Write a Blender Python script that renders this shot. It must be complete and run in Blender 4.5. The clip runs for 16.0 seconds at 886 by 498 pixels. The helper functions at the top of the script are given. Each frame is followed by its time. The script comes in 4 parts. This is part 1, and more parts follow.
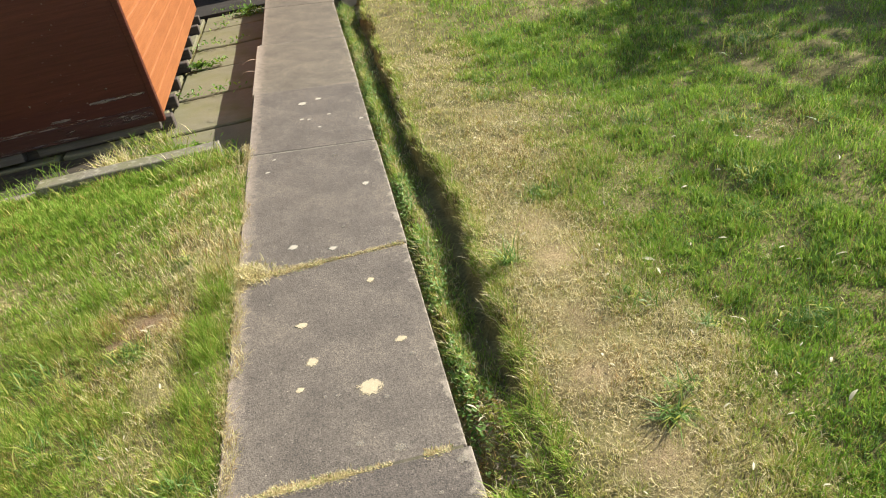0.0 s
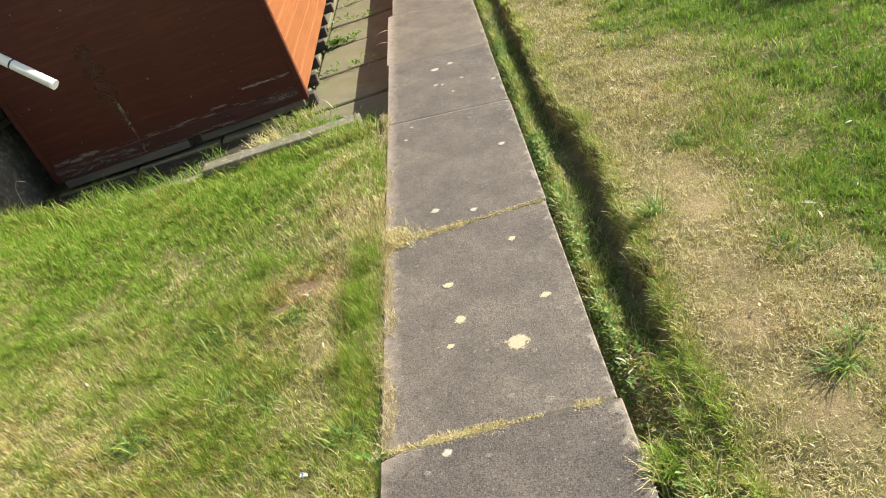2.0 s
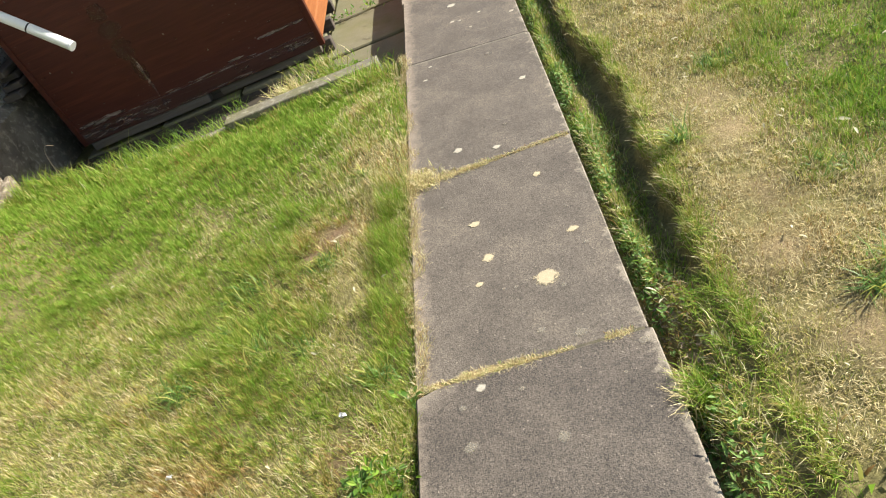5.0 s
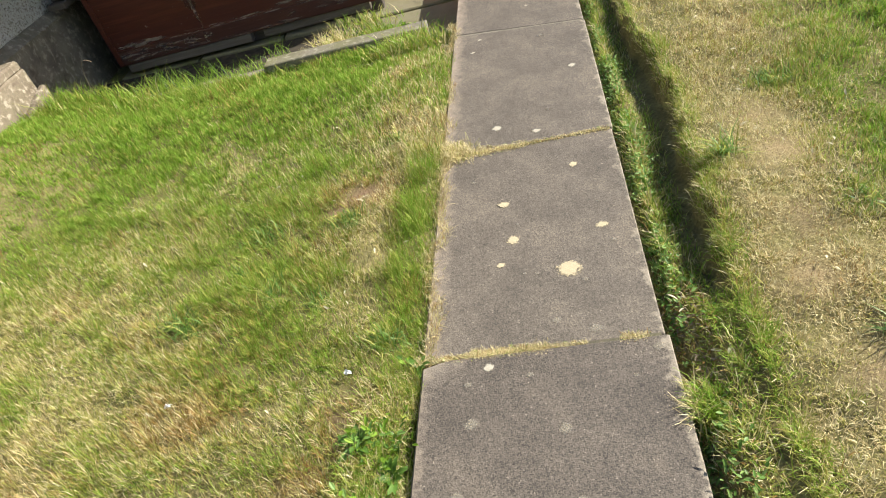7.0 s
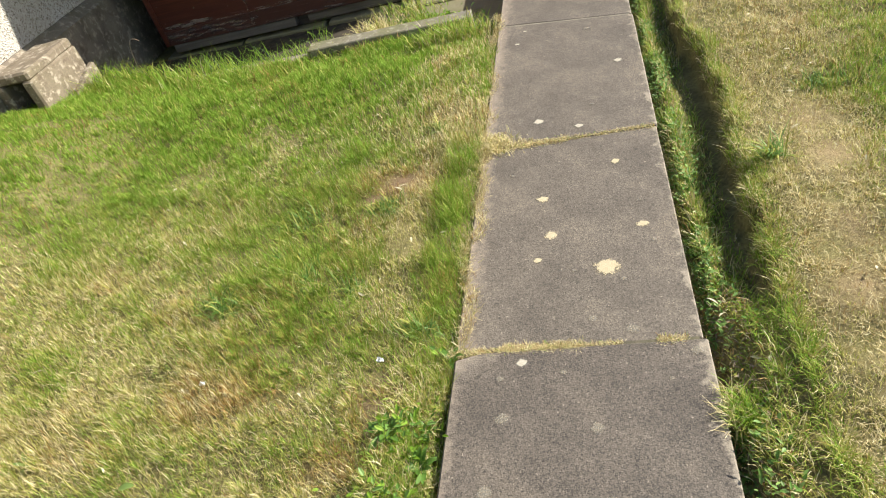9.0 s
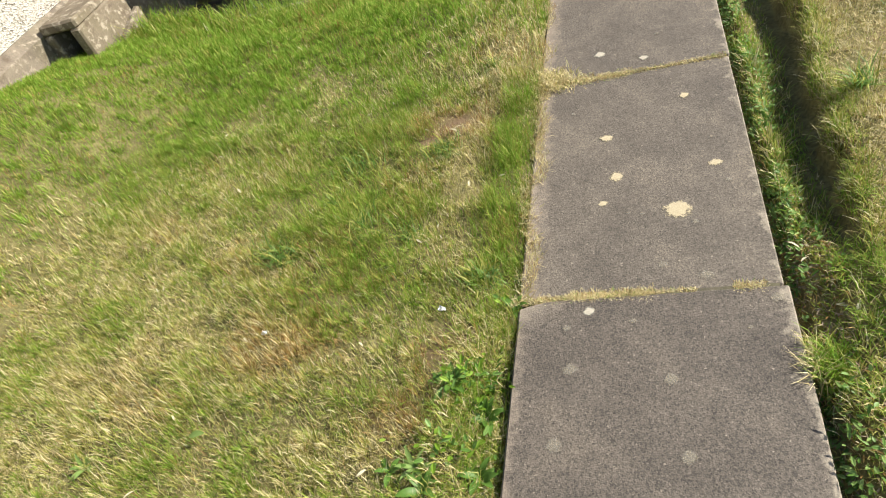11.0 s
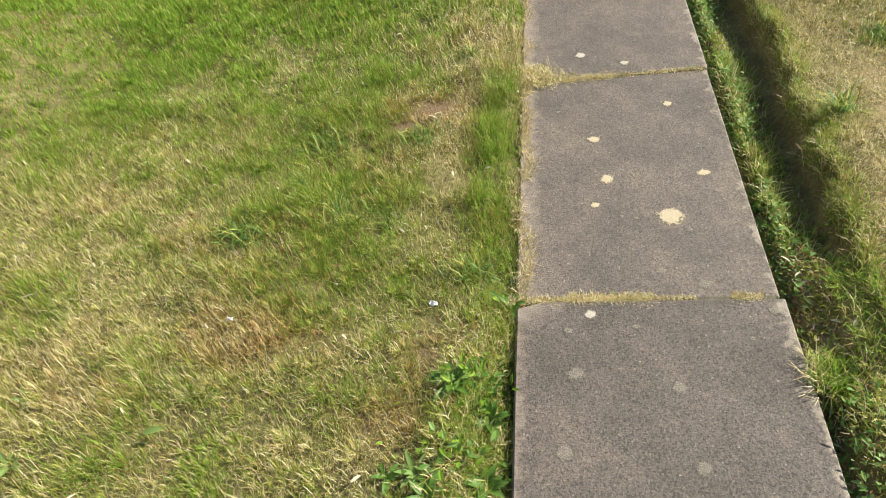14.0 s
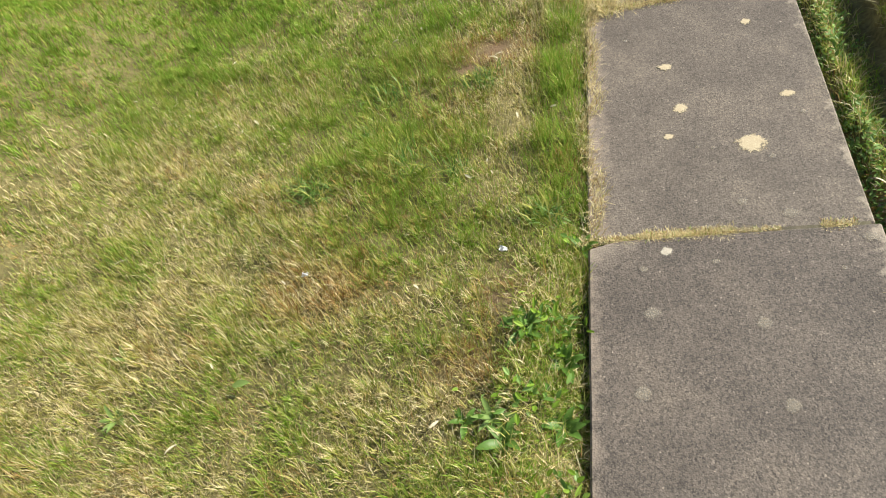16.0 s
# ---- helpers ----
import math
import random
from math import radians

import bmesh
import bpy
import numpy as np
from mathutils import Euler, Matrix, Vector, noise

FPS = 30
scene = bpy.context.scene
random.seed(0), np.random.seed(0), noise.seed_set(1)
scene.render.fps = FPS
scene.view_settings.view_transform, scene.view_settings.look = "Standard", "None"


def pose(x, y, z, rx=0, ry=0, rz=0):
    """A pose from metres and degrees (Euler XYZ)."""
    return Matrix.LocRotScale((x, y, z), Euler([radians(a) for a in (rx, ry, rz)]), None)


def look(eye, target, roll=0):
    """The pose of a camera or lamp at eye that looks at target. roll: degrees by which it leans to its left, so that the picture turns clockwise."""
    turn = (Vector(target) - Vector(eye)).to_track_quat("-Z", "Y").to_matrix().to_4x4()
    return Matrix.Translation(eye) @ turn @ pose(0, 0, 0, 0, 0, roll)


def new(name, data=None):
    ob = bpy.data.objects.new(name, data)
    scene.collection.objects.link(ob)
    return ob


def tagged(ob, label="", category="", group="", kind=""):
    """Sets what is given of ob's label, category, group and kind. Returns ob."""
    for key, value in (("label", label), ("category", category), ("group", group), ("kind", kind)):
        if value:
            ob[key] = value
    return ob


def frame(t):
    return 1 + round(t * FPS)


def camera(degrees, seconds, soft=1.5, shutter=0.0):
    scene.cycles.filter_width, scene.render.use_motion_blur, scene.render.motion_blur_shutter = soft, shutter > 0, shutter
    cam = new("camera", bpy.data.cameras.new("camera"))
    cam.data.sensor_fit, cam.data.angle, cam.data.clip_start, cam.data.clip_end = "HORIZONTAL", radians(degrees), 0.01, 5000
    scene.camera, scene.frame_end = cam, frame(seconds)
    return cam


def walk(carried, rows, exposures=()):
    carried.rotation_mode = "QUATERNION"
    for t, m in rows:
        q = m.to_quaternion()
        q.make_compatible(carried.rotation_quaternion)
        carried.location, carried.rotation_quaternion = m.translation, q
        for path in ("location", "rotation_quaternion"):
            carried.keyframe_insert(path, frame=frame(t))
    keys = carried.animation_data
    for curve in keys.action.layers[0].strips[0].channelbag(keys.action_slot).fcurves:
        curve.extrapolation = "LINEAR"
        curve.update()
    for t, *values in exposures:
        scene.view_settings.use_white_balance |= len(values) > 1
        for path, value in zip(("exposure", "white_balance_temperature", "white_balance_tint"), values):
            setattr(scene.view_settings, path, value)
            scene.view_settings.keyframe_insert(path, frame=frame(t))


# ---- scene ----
cam = camera(65.5, 16.0, soft=1.05)
PATH = [
    (0, (0.395, -1.164, 1.332), (0.666, 0.503, 0.26), -4.1),
    (0.5, (0.402, -1.173, 1.344), (0.611, 0.532, 0.319), -5.8),
    (1, (0.401, -1.174, 1.35), (0.502, 0.549, 0.34), -8.3),
    (1.5, (0.392, -1.191, 1.352), (0.356, 0.527, 0.33), -12.2),
    (2, (0.378, -1.193, 1.342), (0.241, 0.465, 0.232), -14.5),
    (2.5, (0.358, -1.177, 1.317), (0.132, 0.366, 0.065), -15.3),
    (3, (0.386, -1.175, 1.329), (0.088, 0.341, 0.058), -17.6),
    (3.5, (0.402, -1.181, 1.336), (0.099, 0.36, 0.097), -21.3),
    (4, (0.4, -1.195, 1.339), (0.128, 0.359, 0.11), -20.6),
    (4.2, (0.39, -1.196, 1.326), (0.117, 0.352, 0.089), -21.1),
    (6.3, (0.379, -1.198, 1.341), (0.145, 0.398, 0.159), -16.1),
    (6.5, (0.356, -1.197, 1.328), (0.107, 0.379, 0.122), -15.1),
    (7, (0.334, -1.191, 1.33), (0.043, 0.329, 0.063), -12.2),
    (7.5, (0.345, -1.194, 1.335), (0.028, 0.314, 0.059), -10.9),
    (8, (0.34, -1.198, 1.332), (0.017, 0.313, 0.062), -10.1),
    (8.5, (0.338, -1.195, 1.329), (0.011, 0.313, 0.057), -10.0),
    (9, (0.316, -1.185, 1.331), (-0.065, 0.309, 0.057), -11.8),
    (9.2, (0.296, -1.172, 1.328), (-0.185, 0.299, 0.062), -14.0),
    (11.3, (0.248, -1.119, 1.308), (-0.266, 0.219, -0.088), -17.2),
    (11.5, (0.184, -1.106, 1.284), (-0.285, 0.213, -0.145), -14.0),
    (12, (0.041, -1.074, 1.246), (-0.18, 0.128, -0.337), -3.1),
    (12.5, (0.003, -1.083, 1.259), (-0.269, 0.205, -0.247), -3.6),
    (13, (0.012, -1.083, 1.252), (-0.302, 0.214, -0.237), -5.3),
    (13.5, (0.025, -1.078, 1.268), (-0.145, 0.248, -0.219), -1.6),
    (14, (-0.006, -1.1, 1.264), (-0.215, 0.284, -0.164), -4.5),
    (14.5, (-0.014, -1.103, 1.259), (-0.372, 0.221, -0.197), -10.2),
    (15, (-0.02, -1.094, 1.255), (-0.453, 0.171, -0.232), -12.8),
    (15.5, (-0.008, -1.087, 1.248), (-0.442, 0.159, -0.255), -13.6),
    (16, (0.015, -1.086, 1.25), (-0.416, 0.158, -0.257), -15.6),
]
# The path's slabs fall sideways by TILT; upright things stand true.
TILT = 5.5
FALL = pose(0, 0, 0, 0, TILT, 0)
walk(cam, [(t, FALL @ look(eye, target, roll)) for t, eye, target, roll in PATH],
     ((0.0, 1.26), (3.0, 1.29), (7.0, 1.25), (9.0, 1.22), (11.5, 1.08), (14.5, 1.08), (16.0, 1.04)))

# ---- light ----
SUN_ELEV, SUN_X, SUN_Y = 35.0, 0.940, 0.341
world = bpy.data.worlds.new("world")
scene.world = world
world.use_nodes = True
wn = world.node_tree
sky = wn.nodes.new("ShaderNodeTexSky")
sky.sky_type = "NISHITA"
sky.sun_disc = False
sky.sun_elevation = radians(SUN_ELEV)
sky.sun_rotation = math.atan2(SUN_X, SUN_Y)
wn.nodes["Background"].inputs["Strength"].default_value = 0.085
wn.links.new(sky.outputs["Color"], wn.nodes["Background"].inputs["Color"])
sun_data = bpy.data.lights.new("sun", "SUN")
sun_data.energy, sun_data.angle, sun_data.color = 4.6, radians(0.5), (1.0, 0.95, 0.85)
sun = new("sun", sun_data)
c = math.cos(radians(SUN_ELEV))
sun.matrix_world = look((SUN_X * c * 20, SUN_Y * c * 20, math.sin(radians(SUN_ELEV)) * 20), (0, 0, 0))


# ---- materials ----
class Shader:
    """A node material, put together step by step."""

    def __init__(self, name, rough=0.8, spec=0.3):
        self.m = bpy.data.materials.new(name)
        self.m.use_nodes = True
        self.t = self.m.node_tree
        self.b = self.t.nodes["Principled BSDF"]
        self.b.inputs["Roughness"].default_value = rough
        self.b.inputs["Specular IOR Level"].default_value = spec
        self.co = self.t.nodes.new("ShaderNodeTexCoord").outputs["Object"]

    def node(self, kind, **values):
        n = self.t.nodes.new(kind)
        for k, v in values.items():
            n.inputs[k].default_value = v
        return n

    def link(self, a, b):
        self.t.links.new(a, b)

    def stretch(self, sx, sy, sz):
        n = self.node("ShaderNodeMapping", Scale=(sx, sy, sz))
        self.link(self.co, n.inputs["Vector"])
        return n.outputs["Vector"]

    def noise(self, scale, detail=4.0, rough=0.55, co=None):
        n = self.node("ShaderNodeTexNoise", Scale=scale, Detail=detail, Roughness=rough)
        self.link(co or self.co, n.inputs["Vector"])
        return n.outputs["Fac"]

    def cells(self, scale, out="Distance", co=None):
        n = self.node("ShaderNodeTexVoronoi", Scale=scale)
        self.link(co or self.co, n.inputs["Vector"])
        return n.outputs[out]

    def ramp(self, fac, stops):
        n = self.t.nodes.new("ShaderNodeValToRGB")
        r = n.color_ramp
        while len(r.elements) < len(stops):
            r.elements.new(0.5)
        for e, (p, col) in zip(r.elements, stops):
            e.position, e.color = p, (*col, 1) if not isinstance(col, (int, float)) else (col, col, col, 1)
        self.link(fac, n.inputs["Fac"])
        return n.outputs["Color"]

    def mix(self, fac, a, b, blend="MIX"):
        n = self.t.nodes.new("ShaderNodeMix")
        n.data_type, n.blend_type = "RGBA", blend
        for key, v in ((0, fac), (6, a), (7, b)):
            if isinstance(v, (int, float)):
                n.inputs[key].default_value = v
            elif isinstance(v, tuple):
                n.inputs[key].default_value = (*v, 1)
            else:
                self.link(v, n.inputs[key])
        return n.outputs[2]

    def color(self, c):
        self.link(c, self.b.inputs["Base Color"])
        return self

    def bump(self, h, strength=0.4, dist=0.003):
        n = self.node("ShaderNodeBump", Strength=strength, Distance=dist)
        self.link(h, n.inputs["Height"])
        self.link(n.outputs["Normal"], self.b.inputs["Normal"])
        return self


def blade_material(name, dark, mid, pale, through_=0.3, rough=0.6, spec=0.12):
    """Thin leaf: colour varies from blade to blade and in patches; some light passes through."""
    s = Shader(name, rough, spec)
    g = s.t.nodes.new("ShaderNodeNewGeometry")
    col = s.ramp(g.outputs["Random Per Island"], [(0.0, dark), (0.5, mid), (1.0, pale)])
    col = s.mix(s.ramp(s.noise(2.3), [(0.35, 0.0), (0.65, 1.0)]), col, s.mix(0.25, col, mid))
    s.color(col)
    tr = s.t.nodes.new("ShaderNodeBsdfTranslucent")
    s.link(col, tr.inputs["Color"])
    mx = s.node("ShaderNodeMixShader", Fac=through_)
    out = s.t.nodes["Material Output"]
    s.link(s.b.outputs[0], mx.inputs[1])
    s.link(tr.outputs[0], mx.inputs[2])
    s.link(mx.outputs[0], out.inputs["Surface"])
    return s.m


def soil_material():
    s = Shader("soil", 0.95, 0.1)
    col = s.ramp(s.noise(9, 6), [(0.3, (0.12, 0.108, 0.045)), (0.55, (0.21, 0.185, 0.075)), (0.75, (0.30, 0.255, 0.115))])
    col = s.mix(s.ramp(s.noise(90, 5), [(0.4, 0.0), (0.7, 0.6)]), col, (0.05, 0.042, 0.022))
    for cx, cy, rad in ((1.06, 0.61, 0.16), (0.97, 0.07, 0.15), (1.05, 0.85, 0.14), (1.03, -0.22, 0.15), (1.02, 0.30, 0.12), (0.67, 0.06, 0.12), (-0.28, 0.79, 0.15), (-0.37, 0.70, 0.13), (-0.16, -0.18, 0.13), (-0.25, -0.36, 0.10)):
        d = s.node("ShaderNodeVectorMath")
        d.operation = "DISTANCE"
        d.inputs[1].default_value = (cx, cy, 0)
        s.link(s.co, d.inputs[0])
        ad = s.node("ShaderNodeMath")
        ad.operation = "MULTIPLY_ADD"
        ad.inputs[1].default_value = 0.24
        s.link(s.noise(16, 6, 0.7), ad.inputs[0])
        s.link(d.outputs["Value"], ad.inputs[2])
        col = s.mix(s.ramp(ad.outputs[0], [(rad - 0.04, 0.6 if cx > 0 else 0.85), (rad + 0.12, 0.0)]), col, (0.35, 0.25, 0.145) if cx > 0 else (0.19, 0.122, 0.078))
    return s.color(col).bump(s.noise(60, 8, 0.7), 0.9, 0.012).m


def slab_material(name="aggregate_concrete", tone=(1.0, 1.0, 1.0), grain=0.85, rim=0.0, corner=False):
    s = Shader(name, 0.75, 0.35)
    col = s.ramp(s.noise(5.0, 7, 0.68), [(0.28, (0.074, 0.063, 0.050)), (0.52, (0.118, 0.101, 0.080)), (0.78, (0.180, 0.152, 0.115))])
    grains = s.ramp(s.cells(290, "Color"), [(0.0, 0.28), (0.45, 0.95), (0.8, 1.35), (0.93, 1.7), (1.0, 3.6)])
    col = s.mix(grain, col, grains, "MULTIPLY")
    col = s.mix(1.0, col, tone, "MULTIPLY")
    col = s.mix(s.ramp(s.noise(480, 2), [(0.36, 0.55), (0.5, 0.0)]), col, (0.035, 0.032, 0.03))
    sep = s.t.nodes.new("ShaderNodeSeparateXYZ")
    s.link(s.co, sep.inputs[0])
    ad = s.node("ShaderNodeMath")
    ad.operation = "MULTIPLY_ADD"
    ad.inputs[1].default_value = 0.16
    s.link(s.noise(26, 6, 0.7), ad.inputs[0])
    s.link(sep.outputs["X"], ad.inputs[2])
    wr = s.t.nodes.new("ShaderNodeMapRange")
    for k, v in (("From Min", -0.235 + rim), ("From Max", -0.165 + rim), ("To Min", 0.7), ("To Max", 0.0)):
        wr.inputs[k].default_value = v
    s.link(ad.outputs[0], wr.inputs["Value"])
    col = s.mix(wr.outputs[0], col, (0.33, 0.265, 0.20))
    # pale right rim: sunlight on the slab's side face, painted on
    lit_rim = s.t.nodes.new("ShaderNodeMapRange")
    for k, v in (("From Min", 0.372), ("From Max", 0.392), ("To Min", 0.0), ("To Max", 0.6)):
        lit_rim.inputs[k].default_value = v
    s.link(ad.outputs[0], lit_rim.inputs["Value"])
    col = s.mix(lit_rim.outputs[0], col, (0.34, 0.29, 0.22))
    if corner:
        d = s.node("ShaderNodeVectorMath")
        d.operation = "DISTANCE"
        d.inputs[1].default_value = (-0.31, 0.50, 0)
        s.link(s.co, d.inputs[0])
        dd = s.node("ShaderNodeMath")
        dd.operation = "MULTIPLY_ADD"
        dd.inputs[1].default_value = 0.10
        s.link(s.noise(22, 6, 0.7), dd.inputs[0])
        s.link(d.outputs["Value"], dd.inputs[2])
        col = s.mix(s.ramp(dd.outputs[0], [(0.07, 0.65), (0.17, 0.0)]), col, (0.34, 0.285, 0.22))
    col = s.mix(s.ramp(s.noise(38, 5, 0.7), [(0.66, 0.0), (0.74, 0.3)]), col, (0.30, 0.26, 0.20))
    return s.color(col).bump(s.cells(270), 0.42, 0.0022).m


def concrete_material(name, a, b, moss=0.0, scale=6, crust=None):
    s = Shader(name, 0.85, 0.25)
    col = s.ramp(s.noise(scale, 7, 0.6), [(0.3, a), (0.7, b)])
    col = s.mix(s.ramp(s.noise(140, 4), [(0.45, 0.0), (0.75, 0.5)]), col, (0.06, 0.055, 0.045))
    if moss:
        col = s.mix(s.ramp(s.noise(2.6, 5), [(0.42, 0.0), (0.62, moss)]), col, (0.13, 0.13, 0.05))
    if crust:
        col = s.mix(s.ramp(s.noise(24, 6, 0.7), [(0.52, 0.0), (0.62, 0.75)]), col, crust)
        col = s.mix(s.ramp(s.noise(9, 5, 0.7), [(0.56, 0.0), (0.66, 0.6)]), col, (0.085, 0.06, 0.04))
    return s.color(col).bump(s.noise(120, 6), 0.5, 0.004).m


def roughcast_material():
    s = Shader("roughcast", 0.9, 0.2)
    peb = s.cells(110, "Color")
    col = s.ramp(peb, [(0.0, (0.10, 0.085, 0.07)), (0.25, (0.37, 0.33, 0.27)), (0.32, (0.49, 0.45, 0.385)), (0.7, (0.60, 0.57, 0.51)), (1.0, (0.65, 0.62, 0.575))])
    col = s.mix(s.ramp(s.noise(3, 5), [(0.4, 0.0), (0.75, 0.4)]), col, (0.45, 0.40, 0.31))
    return s.color(col).bump(s.cells(110), 1.0, 0.012).m


def paint_wood_material(name, a, b, bare, wear=0.5, rough=0.5):
    """Stained boards: streaks along the grain, knots, and grey bare patches low down near the edges."""
    s = Shader(name, rough, 0.18)
    co = s.stretch(1.2, 1.2, 26)
    col = s.ramp(s.noise(2.2, 6, 0.65, co), [(0.3, a), (0.7, b)])
    inf = s.t.nodes.new("ShaderNodeObjectInfo")
    col = s.mix(s.ramp(inf.outputs["Random"], [(0.0, 0.0), (1.0, 0.35)]), col, a)
    col = s.mix(s.ramp(s.noise(34, 3, 0.5), [(0.70, 0.0), (0.76, 0.55)]), col, bare)
    col = s.mix(s.ramp(s.noise(2.2, 6, 0.75, s.stretch(1.0, 1.0, 16.0)), [(0.68 - 0.2 * wear, 0.0), (0.75 - 0.2 * wear, min(1.0, wear + 0.1))]), col, bare)
    return s.color(col).bump(s.noise(4, 6, 0.6, s.stretch(2, 2, 60)), 0.35, 0.003).m


def lichen_material(name, a, b, full=0.92):
    """Crusty growth that thins out to a ragged rim, where the slab shows through."""
    s = Shader(name, 0.95, 0.1)
    s.color(s.ramp(s.noise(220, 5), [(0.3, a), (0.7, b)])).bump(s.noise(500, 4), 0.5, 0.001)
    gen = s.t.nodes.new("ShaderNodeTexCoord").outputs["Generated"]
    off = s.node("ShaderNodeVectorMath")
    off.operation = "DISTANCE"
    flat_ = s.node("ShaderNodeVectorMath")
    flat_.operation = "MULTIPLY"
    flat_.inputs[1].default_value = (1, 1, 0)
    s.link(gen, flat_.inputs[0])
    s.link(flat_.outputs[0], off.inputs[0])
    off.inputs[1].default_value = (0.5, 0.5, 0)
    add = s.node("ShaderNodeMath")
    add.operation = "MULTIPLY_ADD"
    add.inputs[1].default_value = 0.9
    s.link(s.noise(70, 6, 0.75), add.inputs[0])
    s.link(off.outputs["Value"], add.inputs[2])
    s.link(s.ramp(add.outputs[0], [(0.72, full), (0.88, 0.0)]), s.b.inputs["Alpha"])
    return s.m


def stain_material(name, a, b, low, high, full, scale=26, sz=1.0):
    """Worn paint whose ragged holes show the board below."""
    s = Shader(name, 0.75, 0.12)
    s.color(s.ramp(s.noise(40, 5), [(0.3, a), (0.7, b)])).bump(s.noise(120, 4), 0.3, 0.001)
    s.link(s.ramp(s.noise(scale, 7, 0.7, s.stretch(1, 1, sz)), [(low, 0.0), (high, full)]), s.b.inputs["Alpha"])
    return s.m


def plain_material(name, a, b, rough=0.6, scale=30, spec=0.4, metal=0.0):
    s = Shader(name, rough, spec)
    s.b.inputs["Metallic"].default_value = metal
    return s.color(s.ramp(s.noise(scale, 5), [(0.3, a), (0.7, b)])).bump(s.noise(scale * 6, 4), 0.2, 0.001).m


